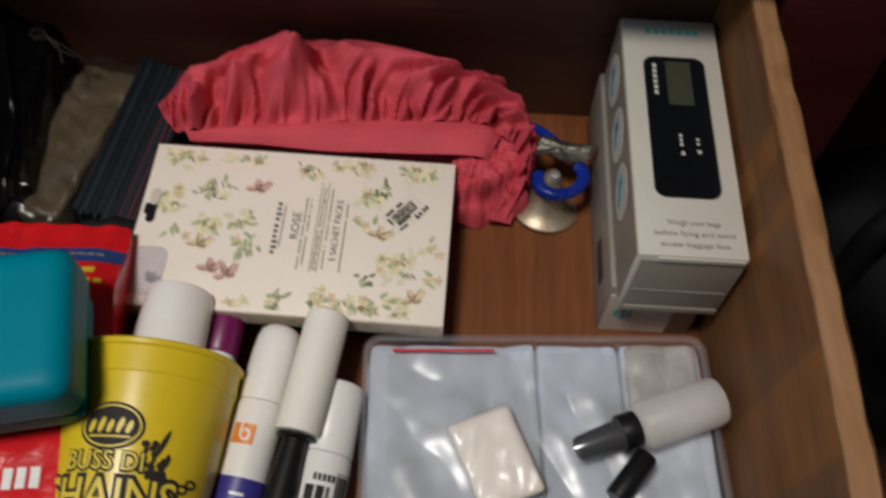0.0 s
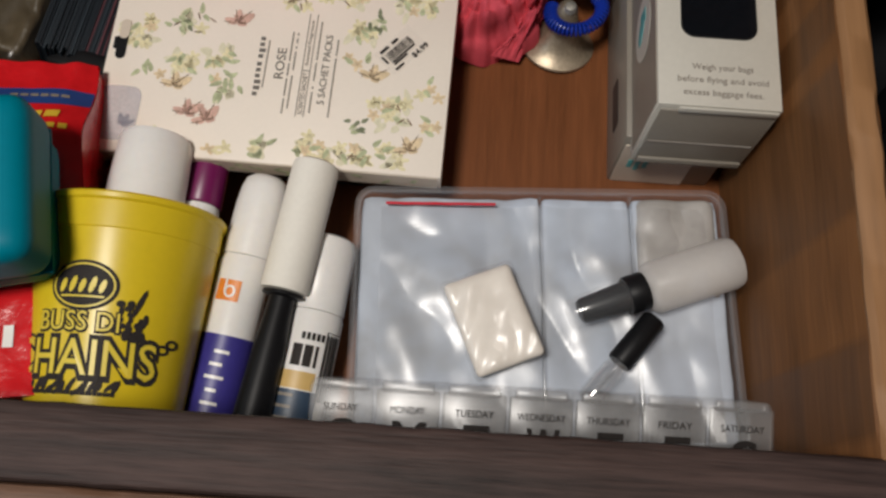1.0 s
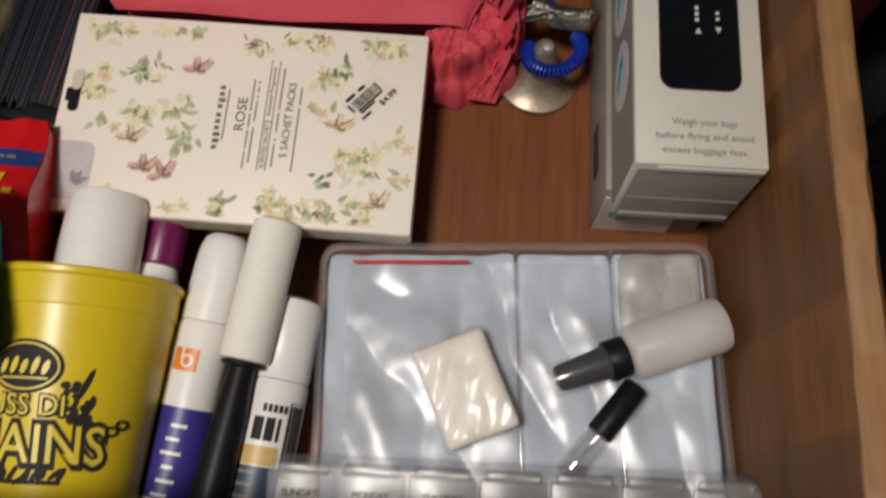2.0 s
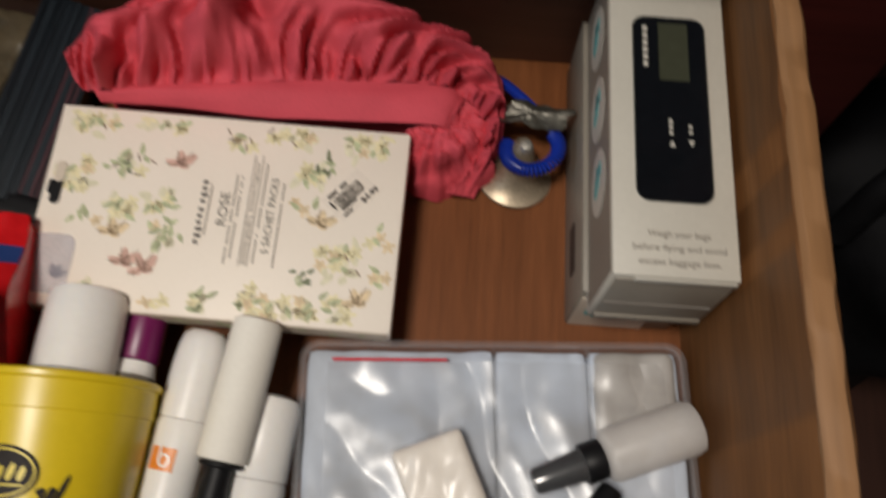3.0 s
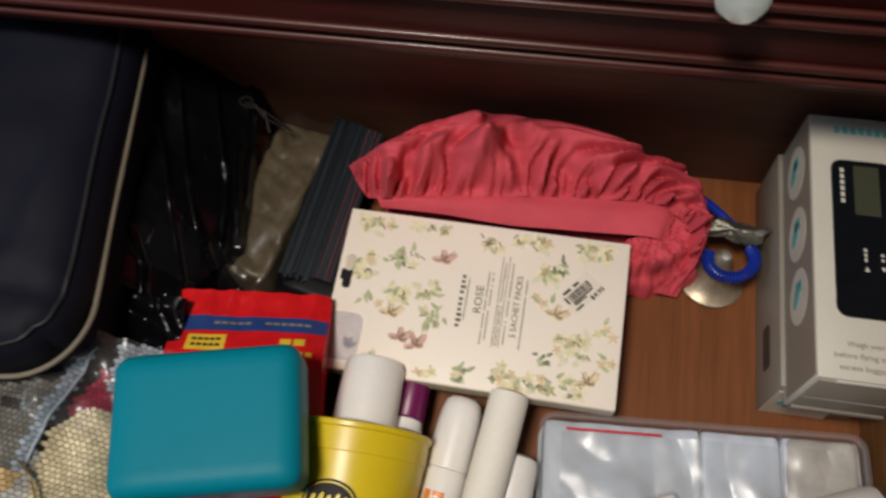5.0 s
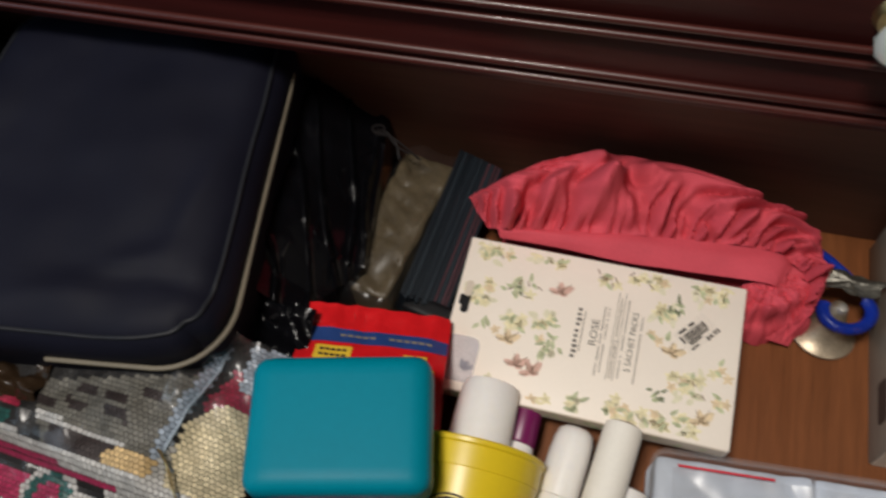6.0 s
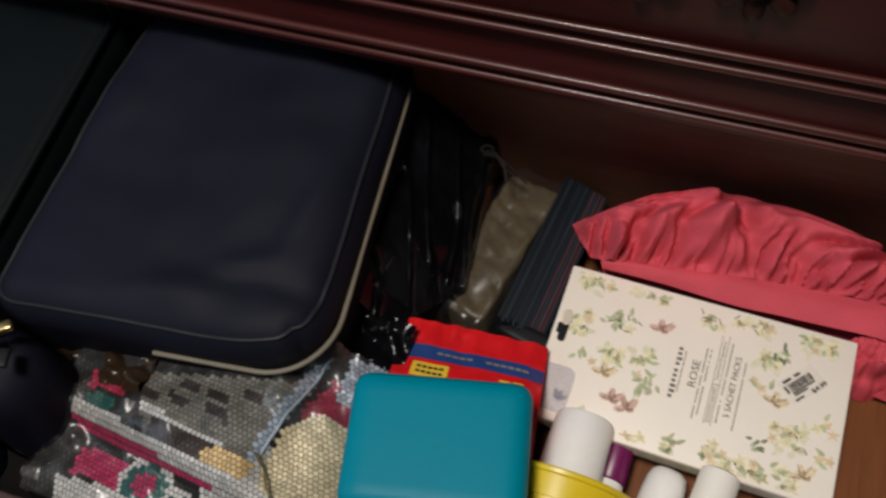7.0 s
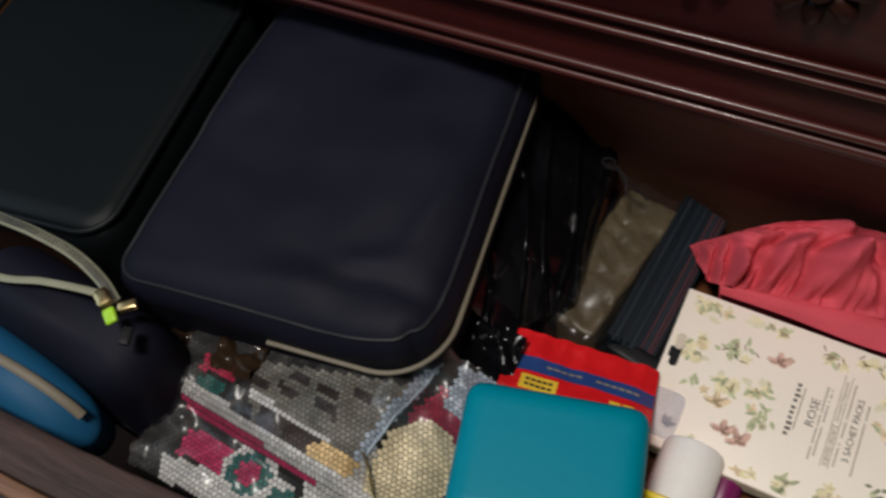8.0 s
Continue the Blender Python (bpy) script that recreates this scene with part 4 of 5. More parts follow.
# ---- two roll-on bottles and a lint roller ----
blo = thing("roll_on_bottle", (-0.102, 0.13, 0.005), "white roll-on bottle with orange and indigo label lying down", "bottle", "roll-on bottles")
BA, BB = (-0.1100, 0.0640, 0.0145), (-0.0925, 0.1960, 0.0315)
BMX = along(BA, BB)
part("bottle_body", lathe([(0, 0), (0.0112, 0), (0.0130, 0.0015), (0.0134, 0.005), (0.0134, 0.088), (0.0126, 0.0905), (0, 0.0905)], BMX, 40), WHITE, blo)
part("cap", lathe([(0, 0.1345), (0.0075, 0.1340), (0.0106, 0.1315), (0.0120, 0.1265), (0.0127, 0.1180), (0.0131, 0.0912), (0.0126, 0.0907), (0, 0.0907)], BMX, 40), WHITE, blo, "domed white cap")


def on_tube(bm, m, r, turn, height):
    for v in bm.verts:
        a = -v.co.x / r - radians(turn)
        rad = r + 0.0003 + v.co.z
        v.co = Vector((rad * math.sin(a), rad * math.cos(a), height + v.co.y))
    side = m.to_3x3().inverted() @ Vector((0, 0, 1))
    bm.transform(m @ Matrix.Rotation(-math.atan2(side.x, side.y), 4, "Z"))
    return bm


def tube_patch(m, r, turn, x0, x1, y0, y1):
    """A label that lies round a tube."""
    side = m.to_3x3().inverted() @ Vector((0, 0, 1))
    spin = Matrix.Rotation(-math.atan2(side.x, side.y), 4, "Z")

    def fn(u, v):
        a = -(x0 + (x1 - x0) * u) / r - radians(turn)
        return m @ spin @ Vector(((r + 0.0003) * math.sin(a), (r + 0.0003) * math.cos(a), y0 + (y1 - y0) * v))
    return sheet(fn, 24, 4)


part("lower_label", tube_patch(BMX, 0.0134, 0, -0.021, 0.021, 0.009, 0.050), BLUELAB, blo, "indigo label")
part("orange_mark", tube_patch(BMX, 0.0134, -10, -0.006, 0.006, 0.0665, 0.0770), ORANGE, blo, "orange square")
part("black_print", on_tube(fine_grid([bar(-0.004 + 0.001 * (k % 3), 0.003 + 0.002 * (k % 2), 0.006 + 0.0062 * k, 0.0076 + 0.0062 * k) for k in range(6)], 0.0003), BMX, 0.0134, 4, 0.004), WHITE, blo, smooth=False, kind="stuff")
part("mark_bars", on_tube(fine_grid(ring_print(0.0028, 0.0032, 0.0011, 16) + [bar(-0.0030, -0.0019, 0, 0.0062)], 0.0004), BMX, 0.0134, -5, 0.0712), WHITE, blo, smooth=False, kind="stuff")

dri = thing("roll_on_bottle", (-0.06, 0.12, 0.005), "white roll-on bottle with black and amber label lying down", "bottle", "roll-on bottles")
DA, DB = (-0.0695, 0.0620, 0.0160), (-0.0580, 0.1680, 0.0245)
DM = along(DA, DB)
part("bottle_body", lathe([(0, 0), (0.0128, 0), (0.0147, 0.0015), (0.0152, 0.004), (0.0152, 0.064), (0.0144, 0.0665), (0, 0.0665)], DM, 40), WHITE, dri)
part("cap", lathe([(0, 0.1070), (0.0095, 0.1066), (0.0130, 0.1050), (0.0143, 0.1010), (0.0150, 0.0675), (0.0144, 0.0668), (0, 0.0668)], DM, 40), WHITE, dri, "domed white cap")
part("lower_label", tube_patch(DM, 0.0152, 14, -0.016, 0.009, 0.004, 0.027), SLATE, dri, "slate blue label")
part("amber_band", tube_patch(DM, 0.0152, 14, -0.016, 0.006, 0.0275, 0.036), AMBER, dri, "amber band")
part("label_print", on_tube(fine_grid([bar(-0.010, -0.0055, 0, 0.0105), bar(-0.0045, -0.0005, 0, 0.0105), bar(0.0008, 0.0022, 0, 0.0105)] + [bar(-0.007 + 0.0024 * k, -0.0054 + 0.0024 * k, 0.0130, 0.0165) for k in range(5)], 0.0002), DM, 0.0152, 24, 0.0385), INK, dri, smooth=False, kind="stuff")
bc = [bar(0.0002 + 0.0013 * k, 0.0002 + 0.0013 * k + (0.0005, 0.0009, 0.0004)[k % 3], 0.0006, 0.0330) for k in range(7)] + [bar(-0.0006, -0.0002, 0, 0.034), bar(-0.0006, 0.0094, 0.0340, 0.0344)]
part("barcode", on_tube(fine_grid(bc, 0.0002), DM, 0.0152, 46, 0.0225), INK, dri, smooth=False, kind="stuff")
part("black_print", on_tube(fine_grid([bar(-0.008 + 0.001 * (k % 2), 0.002, 0.003 + 0.0055 * k, 0.0045 + 0.0055 * k) for k in range(4)], 0.0003), DM, 0.0152, -4, 0.004), SCALEG, dri, smooth=False, kind="stuff")

lint = thing("lint_roller", (-0.076, 0.13, 0.02), "small lint roller, ivory roll on a black handle", "lint roller")
LA, LB = (-0.0855, 0.0620, 0.0330), (-0.0655, 0.2000, 0.0465)
LM = along(LA, LB)
part("roll", lathe([(0.0, 0.1395), (0.0085, 0.1395), (0.0112, 0.1380), (0.0117, 0.1350), (0.0118, 0.0740), (0.0112, 0.0725), (0.0075, 0.0720), (0.0, 0.0720)], LM, 44), IVORY, lint, "ivory paper roll")
part("handle", lathe([(0, 0), (0.0080, 0.0), (0.0090, 0.003), (0.0086, 0.020), (0.0078, 0.045), (0.0066, 0.062), (0.0062, 0.0718), (0, 0.0718)], LM, 32), BLACKP, lint, "tapered black handle")
part("end_ring", lathe([(0.0072, 0.0722), (0.0100, 0.0714), (0.0102, 0.0700), (0.0066, 0.0690)], LM, 32), BLACKP, lint)

# ---- clear case with liner, packet, spray bottle and vial ----
tray = thing("clear_case", (0.052, 0.135, 0), "clear divided plastic case with pale liner inside", "case")
TM = Matrix.Translation((0.0520, 0.1340, 0)) @ Matrix.Rotation(radians(3.2), 4, "Z")
TX, TY = 0.0945, 0.0655


def slab(x0, x1, y0, y1, r, z0, z1, n=6):
    return plates([rounded(x0, x1, y0, y1, r, n)], z0, z1 - z0, TM)


part("base", slab(-TX, TX, -TY, TY, 0.009, 0.0, 0.004), PALE, tray)


def wall_ring(x, y, r, z0, z1, w):
    bm = bmesh.new()
    o, i = rounded(-x, x, -y, y, r), rounded(-x + w, x - w, -y + w, y - w, r - w)
    n = len(o)
    v = [[bm.verts.new((p[0], p[1], z)) for p in ring] for ring, z in ((o, z0), (o, z1), (i, z1), (i, z0))]
    for k in range(n):
        j = (k + 1) % n
        for a, b in ((0, 1), (1, 2), (2, 3)):
            bm.faces.new((v[a][k], v[a][j], v[b][j], v[b][k]))
    bm.transform(TM)
    return bm


part("wall", wall_ring(TX, TY, 0.009, 0.004, 0.0290, 0.0012), RIMP, tray, "clear outer wall")
part("rim", wall_ring(TX + 0.0012, TY + 0.0012, 0.0100, 0.0290, 0.0305, 0.0034), RIMP, tray, "clear rounded rim")
for x0, x1 in ((-0.0925, -0.0001), (0.0001, 0.0469), (0.0471, 0.0925)):
    part("compartment", soft_block(((x1 - x0) / 2, 0.0630, 0.0105), 0.0035, 20, TM @ Matrix.Translation(((x0 + x1) / 2, 0.0, 0.0145)),
         lambda p: Vector((p.x, p.y, p.z + (wob(p.x, p.y, 1, 32, 0.0050) + abs(wob(p.x + 0.4 * p.y, p.y * 0.4, 6, 60, 0.0050)) if p.z > 0.003 else 0)))), PALE, tray, "pale bluish white liner")
for x in (0.0, 0.047):
    part("divider", block(x - 0.0010, x + 0.0010, -0.0640, 0.0640, 0.004, 0.0275, 0.0006, m=TM), RIMP, tray, "clear dividing rib")
part("beige_liner", soft_block((0.0205, 0.0270, 0.0060), 0.0050, 14, TM @ Matrix.Translation((0.0700, 0.0355, 0.0235)), lambda p: Vector((p.x, p.y, p.z + (wob(p.x, p.y, 3, 60, 0.0030) if p.z > 0.002 else 0)))), BEIGEL, tray, "beige inner liner")


def crinkle(u, v):
    x, y = -0.082 + 0.166 * u, -0.062 + 0.118 * v
    z = 0.0285 + abs(wob(x + 0.3 * y, y * 0.5, 0, 34, 0.008)) + wob(x, y, 4, 70, 0.0010)
    return TM @ Vector((x, y, z))


bag = single("zip_bag", sheet(crinkle, 90, 64), CLEAR, "crinkled clear zip bag lying in the case", "plastic bag")
ORIGIN[bag.name] = Vector(bag.location)
part("zip_line", tube([TM @ Vector((-0.0795 + 0.0560 * k / 20, 0.0565, 0.0325 + wob(k * 0.01, 0, 0, 40, 0.0005))) for k in range(21)], 0.0008, 6, flat=0.6), REDLINE, bag, "thin red zip line")


def pillow(hx, hy, hz, m, seed, crumple=0.0012, n=18):
    def fn(p):
        ex, ey = 1 - (p.x / hx) ** 6, 1 - (p.y / hy) ** 6
        ridge = abs(noise.noise(Vector((p.x * 60 + p.y * 90, p.y * 40 - p.x * 30, seed)))) * crumple * 1.2
        return Vector((p.x, p.y, p.z * (0.25 + 0.75 * max(ex, 0) ** 0.5 * max(ey, 0) ** 0.5) + wob(p.x, p.y, seed, 90, crumple * 0.6) + ridge))
    return soft_block((hx, hy, hz), hz * 0.55, n, m, fn)


PKM = pose(0.0268, 0.1265, 0.0385, 0, 0, -66)
packet = single("powder_packet", pillow(0.0240, 0.0172, 0.0048, PKM, 5.0), CREAMP, "small cream packet in clear film", "packet")
part("film_wrap", pillow(0.0258, 0.0188, 0.0056, PKM, 8.0, 0.0030, 34), CLEAR, packet, "shiny clear film")

spray_b = thing("spray_bottle", (0.1, 0.147, 0.03), "small frosted spray bottle with black pump under clear cap", "spray bottle")
SA, SB = (0.0985, 0.1445, 0.0445), (0.1430, 0.1620, 0.0460)
SPM = along(SA, SB)
part("bottle_body", lathe([(0, 0.0), (0.0085, 0.0), (0.0112, 0.0015), (0.0128, 0.004), (0.0130, 0.043), (0.0120, 0.0465), (0.009, 0.0480), (0, 0.0480)], SPM, 40), FROST, spray_b, "frosted translucent body")
PUM = along(SA, (0.0600, 0.1290, 0.0435))
part("pump_collar", lathe([(0, 0), (0.0092, 0), (0.0094, 0.001), (0.0094, 0.0090), (0.0088, 0.0098), (0, 0.0098)], PUM, 32), BLACKP, spray_b, "black pump collar")
part("pump_head", lathe([(0, 0.0098), (0.0076, 0.0098), (0.0060, 0.0320), (0.0050, 0.0335), (0, 0.0335)], PUM, 24), BLACKP, spray_b, "black pump head")
part("over_cap", lathe([(0.0088, 0.0090), (0.0092, 0.0100), (0.0076, 0.0375), (0.0066, 0.0390), (0, 0.0390)], PUM, 32), CLEARP, spray_b, "clear over-cap")

vial = thing("glass_vial", (0.088, 0.113, 0.03), "small clear glass vial with a black cap", "vial")
VM = along((0.1035, 0.1310, 0.0430), (0.0735, 0.0920, 0.0400))
part("cap", lathe([(0, 0), (0.0050, 0.0), (0.0059, 0.0010), (0.0061, 0.0270), (0.0056, 0.0280), (0, 0.0280)], VM, 32), BLACKP, vial, "ribbed black cap")
part("glass", lathe([(0.0046, 0.0270), (0.0050, 0.0300), (0.0058, 0.0330), (0.0058, 0.0500), (0.0050, 0.0515), (0, 0.0515)], VM, 32), VIALG, vial, "clear glass body")
part("dip_tube", lathe([(0.0010, 0.0280), (0.0012, 0.0480), (0, 0.0482)], VM, 12), PILL, vial)

# ---- weekly pill box ----
pills = thing("pill_box", (0.047, 0.075, 0.035), "frosted clear weekly pill box with seven lettered lids", "pill box")
QM = Matrix.Translation((0.0475, 0.0758, 0.0560)) @ Euler((radians(14.0), 0, radians(0.6))).to_matrix().to_4x4()
P7 = 0.0287
part("tub", block(-P7 * 3.5, P7 * 3.5, -0.0150, 0.0150, -0.0170, 0.0090, 0.0020, m=QM), PILL, pills)
for k, (big, day) in enumerate(zip("SMTWTFS", ("SUNDAY", "MONDAY", "TUESDAY", "WEDNESDAY", "THURSDAY", "FRIDAY", "SATURDAY"))):
    cx = (k - 3) * P7
    lid = part("lid", block(cx - P7 / 2 + 0.0006, cx + P7 / 2 - 0.0006, -0.0155, 0.0125, 0.0092, 0.0125, 0.0010, m=QM), PILL, pills, "frosted lid")
    part("hinge_tab", block(cx - P7 / 2 + 0.0030, cx + P7 / 2 - 0.0030, 0.0110, 0.0158, 0.0080, 0.0135, 0.0010, m=QM), PILL, lid)
    bm = words(day, 0.0020 * len(day) + 0.0025, 0.0030)
    bm.transform(QM @ Matrix.Translation((cx, 0.0040, 0.0128)))
    part("day_name", bm, INK, lid, smooth=False)
    bm = words(big, 0.0145 if big in "MW" else 0.0110, 0.0145, bold=0.03)
    bm.transform(QM @ Matrix.Translation((cx + 0.001, -0.0080, 0.0128)))
    part("day_letter", bm, INK, lid, smooth=False)

# ---- red packet of wipes with a teal box on it ----
wipes = thing("wipes_packet", (-0.22, 0.16, 0), "crumpled red foil packet with a blue band and yellow label", "packet")
WPM = Matrix.Translation((-0.2150, 0.1525, 0)) @ Matrix.Rotation(radians(8.5), 4, "Z")


def pack_top(x, y):
    """Height of the packet's upper side, x and y from its middle."""
    far = max(0.0, (y - 0.030) / 0.055)
    side = max(0.0, (abs(x) - 0.030) / 0.016)
    z = 0.0680 + 0.010 * math.exp(-((y - 0.035) / 0.022) ** 2) - 0.005 * far ** 1.6 - 0.004 * side ** 2 - x * (0.10 + 0.09 * min(far, 1))
    return z + wob(x, y, 2, 60, 0.0022) + 0.0016 * math.sin(x * 420 + 3 * noise.noise(Vector((x * 30, y * 20, 0)))) * max(0, far - 0.45)


def pack(u, v):
    x, y = -0.0455 + 0.091 * u, -0.086 + 0.171 * v
    if v > 0.985:
        x += wob(x, 0, 9, 150, 0.002)
    return WPM @ Vector((x, y, pack_top(x, y)))


def pack_low(u, v):
    x, y = -0.0455 + 0.091 * u, -0.086 + 0.171 * v
    f = min(1, (1 - abs(2 * u - 1)) * 5, (1 - abs(2 * v - 1)) * 6) ** 0.6
    return WPM @ Vector((x, y, max(pack_top(x, y) - 0.0008 - 0.062 * f, 0.001)))


part("wrapper", joined([sheet(pack, 70, 110), sheet(pack_low, 40, 50)]), RED, wipes)


def pack_patch(x0, x1, y0, y1, off, nu=24, nv=8):
    return sheet(lambda u, v: WPM @ Vector((x0 + (x1 - x0) * u, y0 + (y1 - y0) * v, pack_top(x0 + (x1 - x0) * u, y0 + (y1 - y0) * v) + off)), nu, nv)


part("blue_band", pack_patch(-0.0452, 0.0452, 0.0565, 0.0670, 0.0005, 60, 14), NAVYP, wipes, "deep blue band")
part("yellow_label", pack_patch(-0.0330, -0.0110, 0.0425, 0.0535, 0.0006), YELP, wipes, "yellow label")
part("black_print", joined([pack_patch(-0.0300 + 0.0034 * k, -0.0274 + 0.0034 * k, yy, yy + 0.0019, 0.0010, 3, 2) for yy in (0.0492, 0.0452) for k in range(5)]), INK, wipes)
part("white_print", joined([pack_patch(0.010 + 0.0045 * k, 0.0135 + 0.0045 * k, 0.0610, 0.0628, 0.0009, 3, 2) for k in range(6)] + [pack_patch(-0.020 + 0.0045 * k, -0.0165 + 0.0045 * k, 0.0612, 0.0628, 0.0009, 3, 2) for k in range(5)]), SCALEG, wipes, kind="stuff")
part("gold_print", joined([pack_patch(0.020 + 0.008 * k, 0.0265 + 0.008 * k, 0.0465, 0.0515, 0.0009, 4, 3) for k in range(2)] + [pack_patch(0.026 + 0.005 * k, 0.0295 + 0.005 * k, 0.039, 0.042, 0.0009, 3, 2) for k in range(3)]), YELP, wipes)
part("white_lettering", joined([pack_patch(0.004 + 0.006 * k, 0.0082 + 0.006 * k, -0.0640, -0.0540, 0.0009, 4, 4) for k in range(3)]), WHITE, wipes)

soap = thing("teal_box", (-0.217, 0.147, 0.066), "teal plastic box with rounded corners on the red packet", "box")
SPX = Matrix.Translation((-0.2165, 0.1440, 0.1045)) @ Euler((radians(1.0), radians(1.5), radians(13.0))).to_matrix().to_4x4()
part("lid", soft_block((0.0488, 0.0374, 0.0170), 0.0095, 16, SPX @ Matrix.Translation((0, 0, 0.0035)), lambda p: Vector((p.x, p.y, p.z + (0.0008 * (1 - (p.x / 0.052) ** 2) if p.z > 0 else 0)))), TEAL, soap)
part("base", soft_block((0.0458, 0.0338, 0.0165), 0.0085, 12, SPX @ Matrix.Translation((0, 0, -0.0150))), TEAL, soap)
part("seam_lip", soft_block((0.0465, 0.0348, 0.0012), 0.0011, 6, SPX @ Matrix.Translation((0, 0, -0.0145)), lambda p: p), TEAL, soap)

# ---- strips, zip bag of tan paper, black film ----
rng = random.Random(21)
stack = thing("strip_stack", (-0.205, 0.315, 0), "stack of slate blue and rose plastic strips", "strips")
for k in range(27):
    x = -0.2255 + 0.00132 * k + rng.uniform(-0.0001, 0.0001)
    h = 0.050 - 0.0007 * k + rng.uniform(-0.0006, 0.0006)
    m = Matrix.Translation((x, 0.318, 0)) @ Matrix.Rotation(radians(-6.5 + rng.uniform(-0.2, 0.2)), 4, "Z") @ Matrix.Rotation(radians(14), 4, "Y")
    part("strip", block(-0.00064, 0.00064, -0.060 + rng.uniform(-0.003, 0.003), 0.062, 0.0, h, 0.00015, 1, m), STRIPR if k in (18, 22, 24) else (STRIPL if k in (3, 4, 9, 13, 20) else STRIP), stack)
part("clip", soft_block((0.020, 0.0075, 0.012), 0.004, 6, pose(-0.200, 0.2545, 0.026, 0, 0, -14)), BLACKP, stack, "black clip")


def tan_shape(p):
    k = Vector((wob(p.y, p.z, 3, 60, 0.0012), 0, 0.0050 * abs(noise.noise(Vector((p.x * 30, p.y * 70 + p.x * 40, 2)))) + wob(p.x, p.y, 4, 130, 0.0006) if p.z > 0 else 0))
    return p + k + Vector((0, 0, wob(p.x, p.y, 1, 30, 0.0014) if p.z > 0 else 0))


zipb = thing("zip_bag", (-0.238, 0.31, 0), "clear zip bag holding folded tan paper", "plastic bag")
ZM = pose(-0.2375, 0.3120, 0.0255, 0, -4, -11)
part("folded_paper", soft_block((0.0205, 0.0580, 0.0185), 0.0035, 44, ZM, tan_shape), TAN, zipb, "crumpled tan paper")


def bag_skin(p):
    return Vector((p.x + wob(p.y, p.z, 0, 50, 0.002), p.y, p.z + wob(p.x, p.y, 5, 60, 0.006)))


part("clear_skin", soft_block((0.0260, 0.0690, 0.0225), 0.012, 22, ZM, bag_skin), THIN, zipb, "shiny clear plastic skin")


def film_fn(u, v):
    y = 0.212 + 0.174 * v
    x = -0.305 + (0.058 - 0.026 * max(0.0, min(1.0, (0.268 - y) / 0.03))) * u
    z = 0.098 - 0.045 * u + wob(x, y * 0.5, 0, 40, 0.010) + 0.006 * (1 - abs(noise.noise(Vector((x * 48 + 6 * y, y * 8, 3))))) ** 20 + wob(x, y, 6, 60, 0.0030)
    if u > 0.93 or v < 0.04:
        z *= 0.3
    return Vector((x - 0.02 * (v - 0.5), y, max(z, 0.004)))


film_ob = thing("black_plastic_bag", (-0.28, 0.30, 0), "crinkled shiny black plastic bag", "plastic bag")
part("bag_skin", sheet(film_fn, 110, 140, 0.0008), FILM, film_ob)


def film_fold(u0, u1, v0, v1, r):
    """A sharp raised fold along the skin of the bag."""
    path = [film_fn(u0 + (u1 - u0) * k / 40 + 0.02 * math.sin(k * 0.21), v0 + (v1 - v0) * k / 40) + Vector((0, 0, 0.0006 - 0.002 * (abs(k - 20) / 20) ** 4)) for k in range(41)]
    part("fold", tube(path, r, 8), FILM, film_ob)


for fold in ((0.72, 0.88, 0.76, 0.42, 0.0011), (0.40, 0.48, 0.42, 0.28, 0.0009), (0.18, 0.26, 0.30, 0.14, 0.0010), (0.46, 0.58, 0.70, 0.56, 0.0008), (0.60, 0.80, 0.34, 0.20, 0.0009), (0.80, 0.66, 0.86, 0.72, 0.0008)):
    film_fold(*fold)


def film_edge(u, v):
    x, y = -0.306 + 0.046 * u, 0.186 + 0.034 * v
    return Vector((x, y, 0.072 + 0.012 * v + wob(x, y, 1, 80, 0.008) + wob(x, y, 6, 150, 0.0018)))


part("crumpled_edge", sheet(film_edge, 46, 34, 0.0006), FILM, film_ob, "crumpled glossy edge")


for k, (ex, ey, ez) in enumerate(((-0.235, 0.349, 0.075), (-0.241, 0.343, 0.076), (-0.228, 0.349, 0.070))):
    part("twisted_tie", tube(smooth_path([(-0.262, 0.363 - 0.002 * k, 0.078), (-0.253, 0.358, 0.084 - 0.002 * k), (-0.246, 0.352 + 0.002 * k, 0.079), (ex, ey, ez)], 24), 0.0008, 6), TIE, film_ob, "dull twisted tie")
part("tie_loop", tube([Vector((-0.2605 + 0.0042 * math.cos(t), 0.3625 + 0.0034 * math.sin(t), 0.080)) for t in [2 * math.pi * k / 24 for k in range(24)]], 0.0009, 6, True), TIE, film_ob, "dull twisted tie")


# ---- navy toiletry bag ----
NM = Matrix.Translation((-0.4035, 0.2635, 0.0735)) @ Euler((radians(1.5), 0, radians(7.0))).to_matrix().to_4x4()
NH = (0.1015, 0.1180, 0.0725)
NR, NC = 0.021, 0.052


